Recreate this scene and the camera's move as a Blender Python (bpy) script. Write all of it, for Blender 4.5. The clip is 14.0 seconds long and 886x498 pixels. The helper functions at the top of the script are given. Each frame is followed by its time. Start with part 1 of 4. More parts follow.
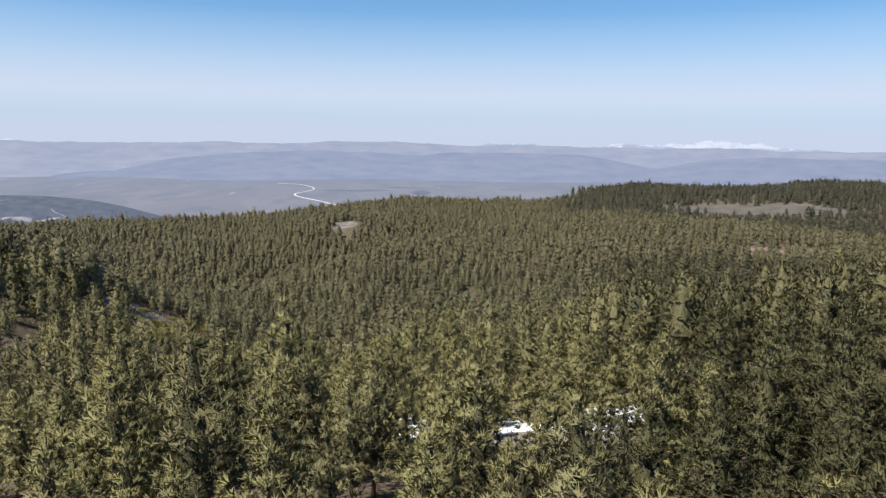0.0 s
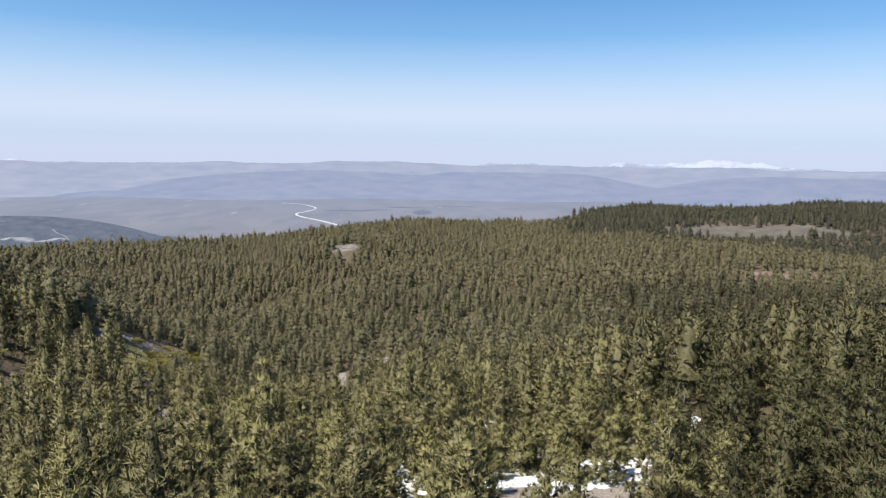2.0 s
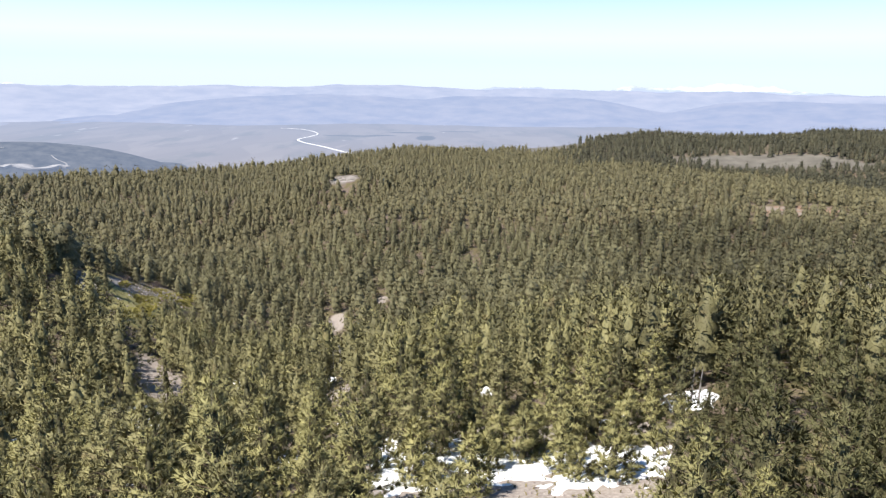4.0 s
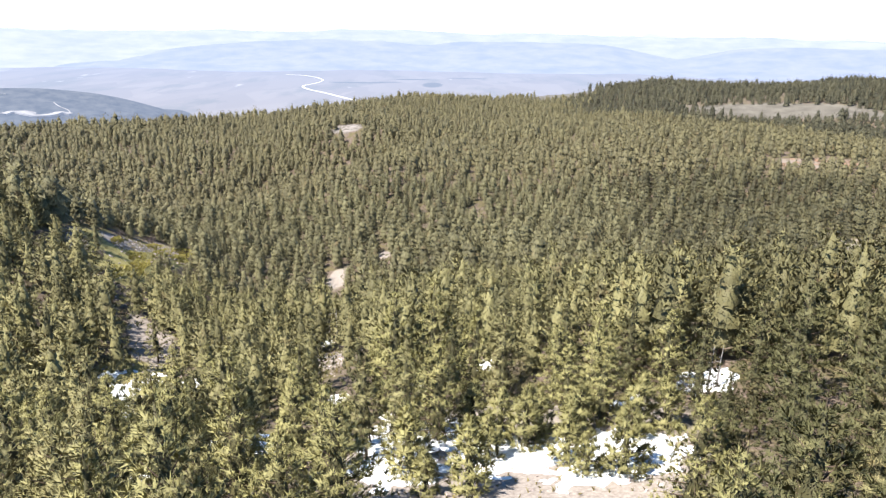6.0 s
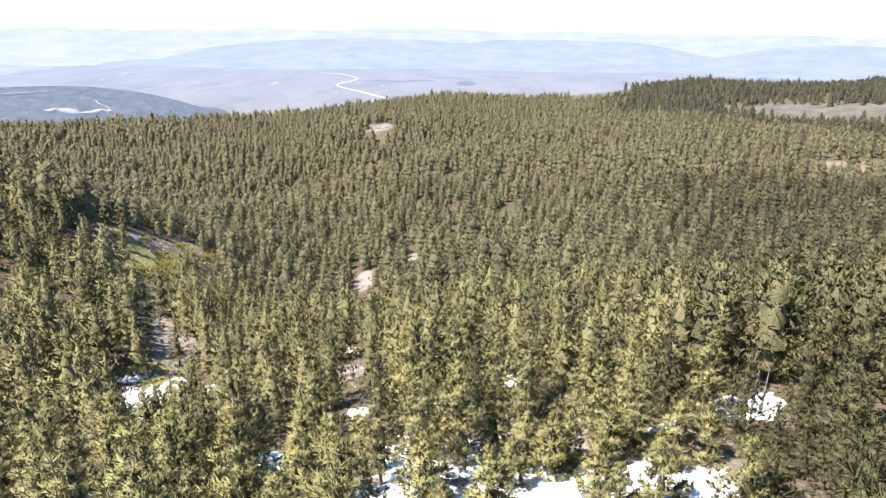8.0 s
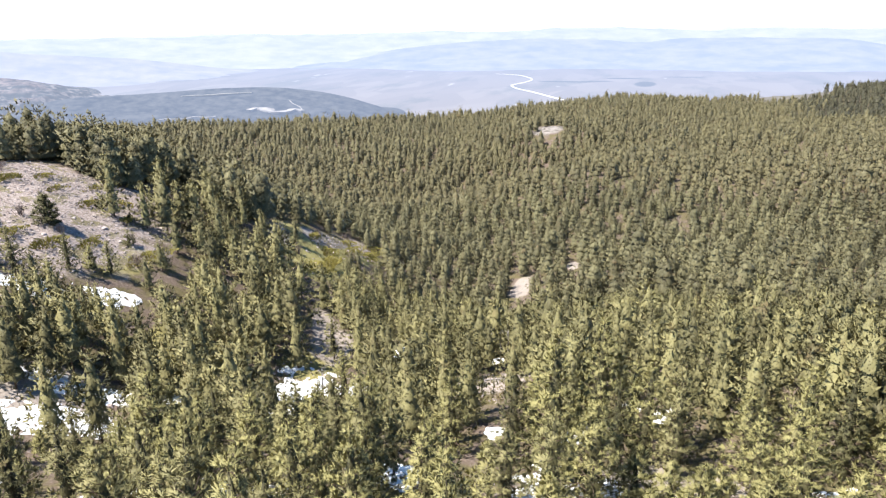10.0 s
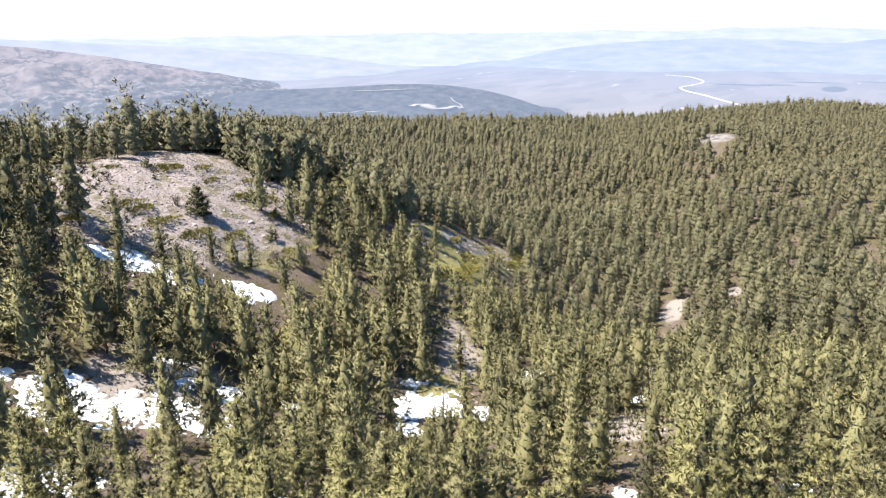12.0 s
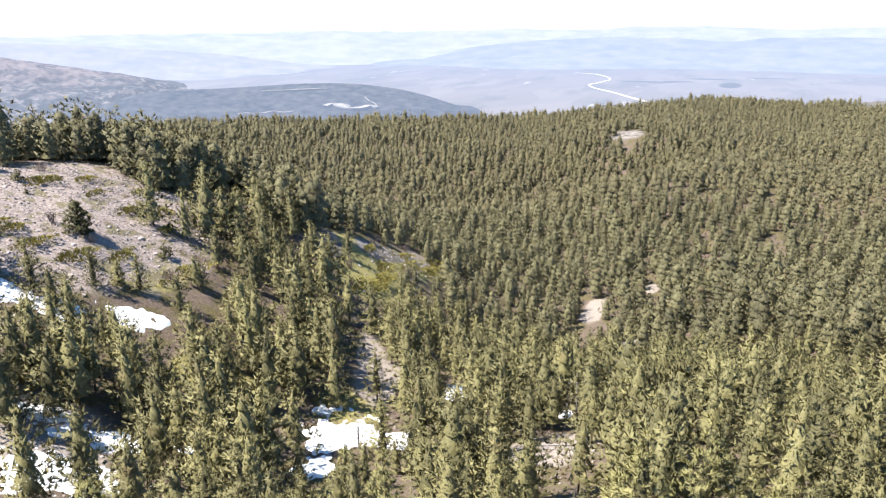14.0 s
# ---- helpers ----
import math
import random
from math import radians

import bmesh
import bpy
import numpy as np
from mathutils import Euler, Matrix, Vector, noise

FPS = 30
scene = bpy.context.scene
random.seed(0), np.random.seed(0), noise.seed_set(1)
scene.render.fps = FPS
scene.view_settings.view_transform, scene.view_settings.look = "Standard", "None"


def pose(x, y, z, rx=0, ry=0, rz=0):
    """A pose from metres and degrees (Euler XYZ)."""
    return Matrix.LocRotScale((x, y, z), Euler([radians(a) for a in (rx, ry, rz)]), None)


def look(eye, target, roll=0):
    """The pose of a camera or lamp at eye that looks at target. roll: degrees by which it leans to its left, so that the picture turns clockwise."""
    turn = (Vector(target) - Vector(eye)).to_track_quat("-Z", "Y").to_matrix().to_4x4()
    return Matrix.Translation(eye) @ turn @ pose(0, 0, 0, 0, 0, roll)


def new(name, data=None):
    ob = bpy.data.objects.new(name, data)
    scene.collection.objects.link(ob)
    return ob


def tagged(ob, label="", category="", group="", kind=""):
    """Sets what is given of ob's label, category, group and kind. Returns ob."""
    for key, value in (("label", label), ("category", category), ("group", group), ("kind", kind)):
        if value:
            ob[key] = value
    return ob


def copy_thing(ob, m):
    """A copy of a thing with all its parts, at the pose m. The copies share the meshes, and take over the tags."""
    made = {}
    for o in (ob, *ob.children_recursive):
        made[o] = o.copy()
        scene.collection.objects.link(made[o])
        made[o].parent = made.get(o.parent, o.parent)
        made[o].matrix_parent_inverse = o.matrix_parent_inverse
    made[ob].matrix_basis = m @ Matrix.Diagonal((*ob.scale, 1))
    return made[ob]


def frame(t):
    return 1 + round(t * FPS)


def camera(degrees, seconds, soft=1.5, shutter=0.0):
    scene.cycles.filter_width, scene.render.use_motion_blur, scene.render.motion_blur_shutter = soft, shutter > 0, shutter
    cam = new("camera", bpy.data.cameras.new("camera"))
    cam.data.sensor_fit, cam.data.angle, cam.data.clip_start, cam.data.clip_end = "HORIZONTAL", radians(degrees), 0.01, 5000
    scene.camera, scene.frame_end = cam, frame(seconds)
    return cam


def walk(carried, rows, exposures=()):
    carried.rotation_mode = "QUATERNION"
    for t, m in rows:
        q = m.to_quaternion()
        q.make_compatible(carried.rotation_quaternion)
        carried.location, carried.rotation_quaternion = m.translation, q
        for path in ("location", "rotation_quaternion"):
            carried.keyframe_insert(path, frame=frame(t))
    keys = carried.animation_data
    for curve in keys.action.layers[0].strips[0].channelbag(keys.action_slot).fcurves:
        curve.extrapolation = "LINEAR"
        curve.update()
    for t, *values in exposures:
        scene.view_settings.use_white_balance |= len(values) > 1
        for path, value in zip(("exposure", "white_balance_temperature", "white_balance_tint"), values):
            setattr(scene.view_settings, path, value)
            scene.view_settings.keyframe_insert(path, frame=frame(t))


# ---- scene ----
# ================= camera =================
# seconds, x, y, z, turn to the left, tilt, roll (degrees)
PATH = [
    (0.0, 0.02, 0.01, 32.02, -1.43, -9.47, 0.76),
    (0.5, 0.15, 0.22, 32.53, -1.34, -5.41, 0.67),
    (1.0, 0.30, 1.12, 32.91, -1.31, -6.13, 0.64),
    (1.5, 0.45, 2.05, 33.30, -1.28, -7.05, 0.69),
    (2.0, 0.60, 3.02, 33.73, -1.28, -7.90, 0.69),
    (2.5, 0.74, 3.98, 34.20, -1.25, -8.79, 0.62),
    (3.0, 0.93, 5.65, 34.98, -1.25, -10.27, 0.65),
    (3.5, 1.32, 8.32, 35.58, -1.12, -11.29, 0.70),
    (4.0, 1.70, 11.04, 35.74, -1.03, -14.03, 0.72),
    (4.2, 1.85, 12.04, 35.93, -1.01, -15.20, 0.75),
    (6.3, 2.62, 17.45, 35.76, -0.22, -18.31, 0.80),
    (6.5, 2.66, 17.84, 35.77, 0.12, -18.34, 0.76),
    (7.0, 2.82, 18.67, 35.74, 0.99, -18.35, 0.75),
    (7.5, 2.99, 19.52, 35.72, 1.87, -18.38, 0.66),
    (7.7, 3.04, 19.84, 35.72, 2.05, -18.40, 0.65),
    (9.8, 4.62, 23.16, 36.21, 12.70, -18.41, -0.66),
    (10.0, 4.56, 23.39, 36.27, 16.62, -18.35, -0.78),
    (10.5, 4.72, 24.05, 36.38, 27.31, -18.16, -1.18),
    (11.0, 4.79, 25.38, 36.37, 29.36, -18.17, -1.12),
    (11.5, 4.36, 27.97, 36.27, 29.50, -18.23, -0.93),
    (12.0, 3.56, 30.62, 36.21, 29.61, -18.28, -0.77),
    (12.5, 2.60, 33.50, 36.11, 28.68, -18.35, -0.70),
    (13.0, 2.16, 34.73, 36.02, 26.19, -18.34, -0.62),
    (13.5, 1.85, 35.78, 35.99, 24.19, -18.38, -0.58),
    (14.0, 1.47, 36.85, 35.94, 22.66, -18.47, -0.53),
]


def heading(row):
    t, x, y, z, turn, tilt, roll = row
    a, b = radians(turn), radians(tilt)
    ahead = Vector((-math.sin(a) * math.cos(b), math.cos(a) * math.cos(b), math.sin(b)))
    return t, look(Vector((x, y, z)), Vector((x, y, z)) + 5 * ahead, roll)


cam = camera(65.1, 14.0, soft=1.25)
walk(cam, [heading(row) for row in PATH],
     exposures=[(0.0, 0.72), (1.5, 0.76), (2.5, 0.9), (3.2, 1.06), (4.2, 1.37), (6.3, 1.78), (14.0, 1.78)])

# ================= sky and sun =================
SUN_AZ, SUN_EL = radians(-120.0), radians(58.0)  # from +y to the right; height
world = bpy.data.worlds.new("sky")
scene.world = world
world.use_nodes = True
wn, wl = world.node_tree.nodes, world.node_tree.links
sky = wn.new("ShaderNodeTexSky")
sky.sky_type, sky.sun_disc = "NISHITA", False
sky.sun_elevation, sky.sun_rotation = SUN_EL, SUN_AZ
sky.altitude, sky.air_density, sky.dust_density, sky.ozone_density = 1200, 1.0, 0.6, 1.6
wcoord = wn.new("ShaderNodeTexCoord")
wsep = wn.new("ShaderNodeSeparateXYZ")
wl.new(wcoord.outputs["Generated"], wsep.inputs[0])
wramp = wn.new("ShaderNodeValToRGB")
wramp.color_ramp.elements[0].position, wramp.color_ramp.elements[0].color = 0.0, (0.95, 0.95, 0.95, 1)
wramp.color_ramp.elements[1].position, wramp.color_ramp.elements[1].color = 0.24, (0.0, 0.0, 0.0, 1)
wmid = wramp.color_ramp.elements.new(0.04)
wmid.color = (0.72, 0.72, 0.72, 1)
whigh = wramp.color_ramp.elements.new(0.11)
whigh.color = (0.24, 0.24, 0.24, 1)
wl.new(wsep.outputs["Z"], wramp.inputs[0])
wmix = wn.new("ShaderNodeMix")
wmix.data_type = "RGBA"
wmix.inputs["B"].default_value = (7.3, 8.1, 10.3, 1)
wl.new(wramp.outputs[0], wmix.inputs["Factor"])
wtint = wn.new("ShaderNodeMix")
wtint.data_type, wtint.blend_type = "RGBA", "MULTIPLY"
wtint.inputs["Factor"].default_value = 1.0
wtint.inputs["B"].default_value = (0.72, 1.3, 1.66, 1)
wl.new(sky.outputs[0], wtint.inputs["A"])
wl.new(wtint.outputs["Result"], wmix.inputs["A"])
# a paler band of haze a few degrees up
wband = wn.new("ShaderNodeValToRGB")
for at, value in ((0.02, 0.0), (0.05, 0.65), (0.085, 0.44), (0.16, 0.0)):
    e = wband.color_ramp.elements.new(at)
    e.color = (value, value, value, 1)
wband.color_ramp.elements.remove(wband.color_ramp.elements[0])
wband.color_ramp.elements[-1].color = (0, 0, 0, 1)
wl.new(wsep.outputs["Z"], wband.inputs[0])
wpale = wn.new("ShaderNodeMix")
wpale.data_type = "RGBA"
wpale.inputs["B"].default_value = (8.5, 9.1, 11.0, 1)
wl.new(wband.outputs[0], wpale.inputs["Factor"])
wl.new(wmix.outputs["Result"], wpale.inputs["A"])
wl.new(wpale.outputs["Result"], wn["Background"].inputs["Color"])
wn["Background"].inputs["Strength"].default_value = 0.05

sun_data = bpy.data.lights.new("sun", "SUN")
sun_data.energy, sun_data.angle, sun_data.color = 5.0, radians(0.53), (1.0, 0.95, 0.87)
sun = new("sun", sun_data)
sun_way = Vector((math.sin(SUN_AZ) * math.cos(SUN_EL), math.cos(SUN_AZ) * math.cos(SUN_EL), math.sin(SUN_EL)))
sun.matrix_world = look(sun_way * 200, (0, 0, 0))


# ================= materials =================
class Nodes:
    """Short hand for node materials."""

    def __init__(self, name):
        self.mat = bpy.data.materials.new(name)
        self.mat.use_nodes = True
        self.n, self.l = self.mat.node_tree.nodes, self.mat.node_tree.links
        self.n.clear()
        self.out = self.n.new("ShaderNodeOutputMaterial")

    def put(self, socket, value):
        if value is None:
            return
        if isinstance(value, bpy.types.NodeSocket):
            self.l.new(value, socket)
        elif isinstance(value, tuple) and len(value) == 3 and socket.type == "RGBA":
            socket.default_value = (*value, 1)
        else:
            socket.default_value = value

    def place(self):
        return self.n.new("ShaderNodeNewGeometry").outputs["Position"]

    def local(self):
        return self.n.new("ShaderNodeTexCoord").outputs["Object"]

    def noise(self, at, scale, detail=4.0, rough=0.55):
        k = self.n.new("ShaderNodeTexNoise")
        self.put(k.inputs["Vector"], at)
        k.inputs["Scale"].default_value, k.inputs["Detail"].default_value, k.inputs["Roughness"].default_value = scale, detail, rough
        return k.outputs["Fac"]

    def voronoi(self, at, scale, feature="F1", output="Distance"):
        k = self.n.new("ShaderNodeTexVoronoi")
        k.feature = feature
        self.put(k.inputs["Vector"], at)
        k.inputs["Scale"].default_value = scale
        return k.outputs[output]

    def ramp(self, fac, *stops):
        k = self.n.new("ShaderNodeValToRGB")
        self.put(k.inputs[0], fac)
        e = k.color_ramp.elements
        while len(e) < len(stops):
            e.new(0.5)
        for el, (at, c) in zip(e, stops):
            el.position = at
            el.color = (*c, 1) if isinstance(c, tuple) else (c, c, c, 1)
        return k.outputs[0]

    def mix(self, fac, a, b, blend="MIX"):
        k = self.n.new("ShaderNodeMix")
        k.data_type, k.blend_type = "RGBA", blend
        self.put(k.inputs["Factor"], fac)
        self.put(k.inputs["A"], a)
        self.put(k.inputs["B"], b)
        return k.outputs["Result"]

    def math(self, op, a, b=None, c=None):
        k = self.n.new("ShaderNodeMath")
        k.operation = op
        for s, v in zip(k.inputs, (a, b, c)):
            self.put(s, v)
        return k.outputs[0]

    def stretch(self, at, x, y, z):
        k = self.n.new("ShaderNodeVectorMath")
        k.operation = "MULTIPLY"
        self.put(k.inputs[0], at)
        k.inputs[1].default_value = (x, y, z)
        return k.outputs[0]

    def bump(self, height, strength, distance):
        k = self.n.new("ShaderNodeBump")
        self.put(k.inputs["Height"], height)
        k.inputs["Strength"].default_value, k.inputs["Distance"].default_value = strength, distance
        return k.outputs[0]

    def skin(self, colour, rough=0.9, normal=None, spec=0.2):
        k = self.n.new("ShaderNodeBsdfPrincipled")
        self.put(k.inputs["Base Color"], colour)
        self.put(k.inputs["Roughness"], rough)
        self.put(k.inputs["Normal"], normal)
        k.inputs["Specular IOR Level"].default_value = spec
        return k.outputs[0]

    def glow(self, colour, strength=1.0):
        k = self.n.new("ShaderNodeEmission")
        self.put(k.inputs[0], colour)
        k.inputs[1].default_value = strength
        return k.outputs[0]

    def blend(self, fac, a, b):
        k = self.n.new("ShaderNodeMixShader")
        self.put(k.inputs[0], fac)
        self.l.new(a, k.inputs[1])
        self.l.new(b, k.inputs[2])
        return k.outputs[0]

    def done(self, shader):
        self.l.new(shader, self.out.inputs[0])
        return self.mat


# emission colour that paints distance haze onto the far ground and hills
HAZE_GLOW = (0.186, 0.22, 0.305)


def needles(name, dark, mid, light, dry=0.0, gap=0.0, open_share=0.555):
    m = Nodes(name)
    at = m.place()
    isle = m.n.new("ShaderNodeNewGeometry").outputs["Random Per Island"]
    rnd = m.n.new("ShaderNodeObjectInfo").outputs["Random"]
    broad = m.noise(at, 0.16, 2.0)
    fine = m.noise(at, 1.4, 2.0)
    tone = m.math("ADD", m.math("MULTIPLY_ADD", isle, 0.09, 0.26), m.math("MULTIPLY", m.math("SUBTRACT", broad, 0.25), 0.55))
    tone = m.math("ADD", tone, m.math("MULTIPLY", m.math("SUBTRACT", rnd, 0.5), 0.25))
    tone = m.math("ADD", tone, m.math("MULTIPLY", m.math("SUBTRACT", fine, 0.5), 0.26))
    tint = m.n.new("ShaderNodeAttribute")
    tint.attribute_name = "tint"
    tone = m.math("ADD", tone, m.math("MULTIPLY", tint.outputs["Fac"], 0.3))
    col = m.ramp(tone, (0.12, dark), (0.5, mid), (0.95, light))
    if dry:
        brown = m.ramp(m.noise(at, 0.35, 2.0), (0.62, 0.0), (0.72, dry))
        col = m.mix(brown, col, (0.107, 0.0667, 0.0333))
    k = m.n.new("ShaderNodeBsdfTranslucent")
    m.put(k.inputs[0], col)
    leaf = m.blend(0.05, m.skin(col, 0.6, spec=0.12), k.outputs[0])
    if not gap:
        return m.done(leaf)
    # a bundle is a spray of fine needles with gaps between them
    clear = m.n.new("ShaderNodeBsdfTransparent").outputs[0]
    return m.done(m.blend(m.ramp(m.noise(at, gap, 1.0, 0.6), (open_share, 0.0), (open_share + 0.02, 1.0)), leaf, clear))


MAT_NEEDLES = needles("pine_needles", (0.0931, 0.0865, 0.042), (0.1634, 0.1497, 0.0706), (0.204, 0.187, 0.083), 0.35, gap=16.0, open_share=0.6)
# dark green of some pines, deepened to hold the right-hand trees' shade
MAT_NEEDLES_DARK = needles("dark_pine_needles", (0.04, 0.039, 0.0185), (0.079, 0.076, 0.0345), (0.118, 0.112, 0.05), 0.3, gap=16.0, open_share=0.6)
MAT_NEEDLES_YOUNG = needles("young_pine_needles", (0.123, 0.115, 0.051), (0.192, 0.177, 0.075), (0.242, 0.222, 0.094), gap=16.0, open_share=0.6)
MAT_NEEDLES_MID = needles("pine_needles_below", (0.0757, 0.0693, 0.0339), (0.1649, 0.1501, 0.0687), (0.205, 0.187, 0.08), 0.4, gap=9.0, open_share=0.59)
# darker copy of the needles above, partly standing in for shade
MAT_NEEDLES_SHADE = needles("dark_shaded_needles_below", (0.0436, 0.0404, 0.0209), (0.1048, 0.095, 0.0452), (0.1503, 0.1358, 0.0609), 0.4, gap=9.0, open_share=0.59)
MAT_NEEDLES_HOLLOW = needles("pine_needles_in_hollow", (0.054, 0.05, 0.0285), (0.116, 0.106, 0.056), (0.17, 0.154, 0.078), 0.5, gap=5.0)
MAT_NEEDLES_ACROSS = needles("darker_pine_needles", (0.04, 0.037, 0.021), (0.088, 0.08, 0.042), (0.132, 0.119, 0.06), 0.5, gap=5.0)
# far darker needles: the shade inside a crown put into its colour
MAT_HEART_SHADE = needles("inner_needles_shade", (0.028, 0.0257, 0.0129), (0.056, 0.0515, 0.0238), (0.088, 0.0796, 0.035), gap=12.0)
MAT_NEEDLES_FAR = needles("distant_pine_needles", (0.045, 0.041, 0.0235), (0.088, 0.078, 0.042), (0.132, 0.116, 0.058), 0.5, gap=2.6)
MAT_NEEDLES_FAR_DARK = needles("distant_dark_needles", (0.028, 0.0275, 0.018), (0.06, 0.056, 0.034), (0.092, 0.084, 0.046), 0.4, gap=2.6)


def bark_material(name, a, b):
    m = Nodes(name)
    at = m.stretch(m.local(), 6, 6, 1.6)
    n = m.noise(at, 2.5, 5.0)
    return m.done(m.skin(m.ramp(n, (0.3, a), (0.7, b)), 0.95, m.bump(n, 0.6, 0.05)))


MAT_BARK = bark_material("pine_bark", (0.0467, 0.0333, 0.0267), (0.133, 0.0933, 0.0667))
MAT_DEAD = bark_material("weathered_dead_wood", (0.147, 0.133, 0.127), (0.3, 0.28, 0.267))


# paints haze: this share of the surface becomes an even glow
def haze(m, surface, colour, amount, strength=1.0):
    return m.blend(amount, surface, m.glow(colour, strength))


def ground_material():
    m = Nodes("forest_floor_and_valley")
    at = m.place()
    mid, fine = m.noise(at, 0.4, 4.0), m.noise(at, 4.0, 5.0)
    soil = m.ramp(fine, (0.3, (0.06, 0.044, 0.034)), (0.55, (0.11, 0.083, 0.066)), (0.8, (0.19, 0.155, 0.132)))
    grass = m.ramp(fine, (0.3, (0.05, 0.042, 0.02)), (0.7, (0.115, 0.096, 0.05)))
    near = m.mix(m.ramp(mid, (0.45, 0.0), (0.58, 1.0)), soil, grass)
    def spot(x, y, a, b, turn=0.0):
        """1 at the middle of an ellipse on the ground, 0 outside its ragged edge."""
        k = m.n.new("ShaderNodeMapping")
        k.vector_type = "TEXTURE"
        m.l.new(at, k.inputs["Vector"])
        k.inputs["Location"].default_value = (x, y, 0)
        k.inputs["Rotation"].default_value = (0, 0, radians(turn))
        k.inputs["Scale"].default_value = (a, b, 1e5)
        ln = m.n.new("ShaderNodeVectorMath")
        ln.operation = "LENGTH"
        m.l.new(k.outputs[0], ln.inputs[0])
        return m.ramp(m.math("ADD", ln.outputs["Value"], edge), (0.8, 1.0), (1.05, 0.0))

    edge = m.math("MULTIPLY", m.math("SUBTRACT", m.noise(at, 0.25, 4.0), 0.5), 0.9)
    green = m.ramp(fine, (0.3, (0.12, 0.108, 0.042)), (0.7, (0.23, 0.2, 0.085)))
    pale = m.ramp(fine, (0.3, (0.15, 0.125, 0.107)), (0.7, (0.265, 0.23, 0.203)))
    rock = m.ramp(m.noise(at, 0.5, 5.0), (0.42, (0.09, 0.08, 0.07)), (0.6, (0.2, 0.178, 0.165)))
    red = m.ramp(m.noise(at, 0.3, 4.0), (0.42, (0.17, 0.105, 0.072)), (0.52, (0.16, 0.132, 0.108)))
    dry = m.ramp(m.noise(at, 0.12, 5.0), (0.35, (0.08, 0.071, 0.058)), (0.65, (0.118, 0.106, 0.088)))
    for place, colour in (((-61, 150, 9, 16, 20), green), ((-60, 165, 6, 13, -8), green), ((-76, 107, 8, 9), green), ((-40, 104, 5, 5), green), ((-54, 96, 6, 5), green), ((-45, 62, 6, 5), soil),
                          ((-41, 114, 3.4, 9, 20), pale), ((-64.5, 160, 4.5, 8, -6), rock), ((-61.5, 172, 3.5, 6, -6), pale), ((-57, 74, 8, 9, 30), pale), ((-12, 98, 5, 6), pale), ((-23, 185, 3, 8), pale), ((-13, 168, 2.4, 5), pale), ((-12, 199, 2, 4), pale), ((-45, 120, 2.4, 9, 30), pale), ((-86, 145, 4.5, 7), red), ((-69, 147, 3, 6, 30), rock), ((97, 162, 12, 12), pale), ((112, 645, 36, 45, -8), dry),
                          ((-44, 376, 9, 9, 8), rock), ((8, 60, 15, 12), pale), ((140, 266, 20, 9, 10), red), ((224, 464, 72, 25, -30), dry)):
        near = m.mix(spot(*place), near, colour)
    # the stony open brow of the hill
    stony = m.math("MAXIMUM", spot(-90, 107, 21, 26), spot(-101, 119, 15, 11, 20))
    stone = m.ramp(m.noise(m.stretch(at, 1, 1, 3), 2.2, 6.0, 0.7), (0.32, (0.1, 0.079, 0.07)), (0.5, (0.205, 0.168, 0.151)), (0.68, (0.33, 0.282, 0.26)))
    mossy = m.ramp(m.noise(at, 0.35, 3.0), (0.52, 0.0), (0.6, 0.85))
    stone = m.mix(mossy, stone, m.ramp(fine, (0.3, (0.0667, 0.0567, 0.0333)), (0.7, (0.153, 0.133, 0.0667))))
    near = m.mix(stony, near, stone)
    # valley floor, r > 900 m: pale fields and scrub
    cells = m.voronoi(m.stretch(at, 1.0, 0.35, 1.0), 0.012, output="Color")
    sep = m.n.new("ShaderNodeSeparateColor")
    m.l.new(cells, sep.inputs[0])
    fields = m.ramp(sep.outputs[0], (0.0, (0.125, 0.105, 0.092)), (0.5, (0.147, 0.123, 0.107)), (1.0, (0.18, 0.153, 0.133)))
    scrub = m.ramp(m.noise(m.stretch(at, 1.0, 0.3, 1.0), 0.006, 5.0, 0.65), (0.52, 0.0), (0.62, 0.7))
    valley = m.mix(scrub, fields, (0.0667, 0.0667, 0.0533))
    flecks = m.ramp(m.noise(m.stretch(at, 1.0, 0.25, 1.0), 0.009, 3.0, 0.7), (0.66, 0.0), (0.70, 0.8))
    valley = m.mix(flecks, valley, (0.413, 0.387, 0.367))
    for place in ((-300, 2665, 120, 26), (-105, 2825, 75, 30), (-20, 2590, 40, 110), (-190, 2700, 60, 22), (120, 2900, 90, 22)):
        valley = m.mix(spot(*place), valley, (0.00667, 0.01, 0.00667))
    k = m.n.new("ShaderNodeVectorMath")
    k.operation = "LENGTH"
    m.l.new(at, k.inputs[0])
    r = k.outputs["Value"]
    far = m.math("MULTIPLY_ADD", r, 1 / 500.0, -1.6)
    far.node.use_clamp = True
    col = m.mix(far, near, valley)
    # haze painted in: the share of glow grows with distance
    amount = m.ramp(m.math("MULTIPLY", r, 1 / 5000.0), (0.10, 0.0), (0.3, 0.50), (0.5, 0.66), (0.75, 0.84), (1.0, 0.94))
    return m.done(haze(m, m.skin(col, 0.95, m.bump(fine, 0.5, 0.15), 0.1), HAZE_GLOW, amount))


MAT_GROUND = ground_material()


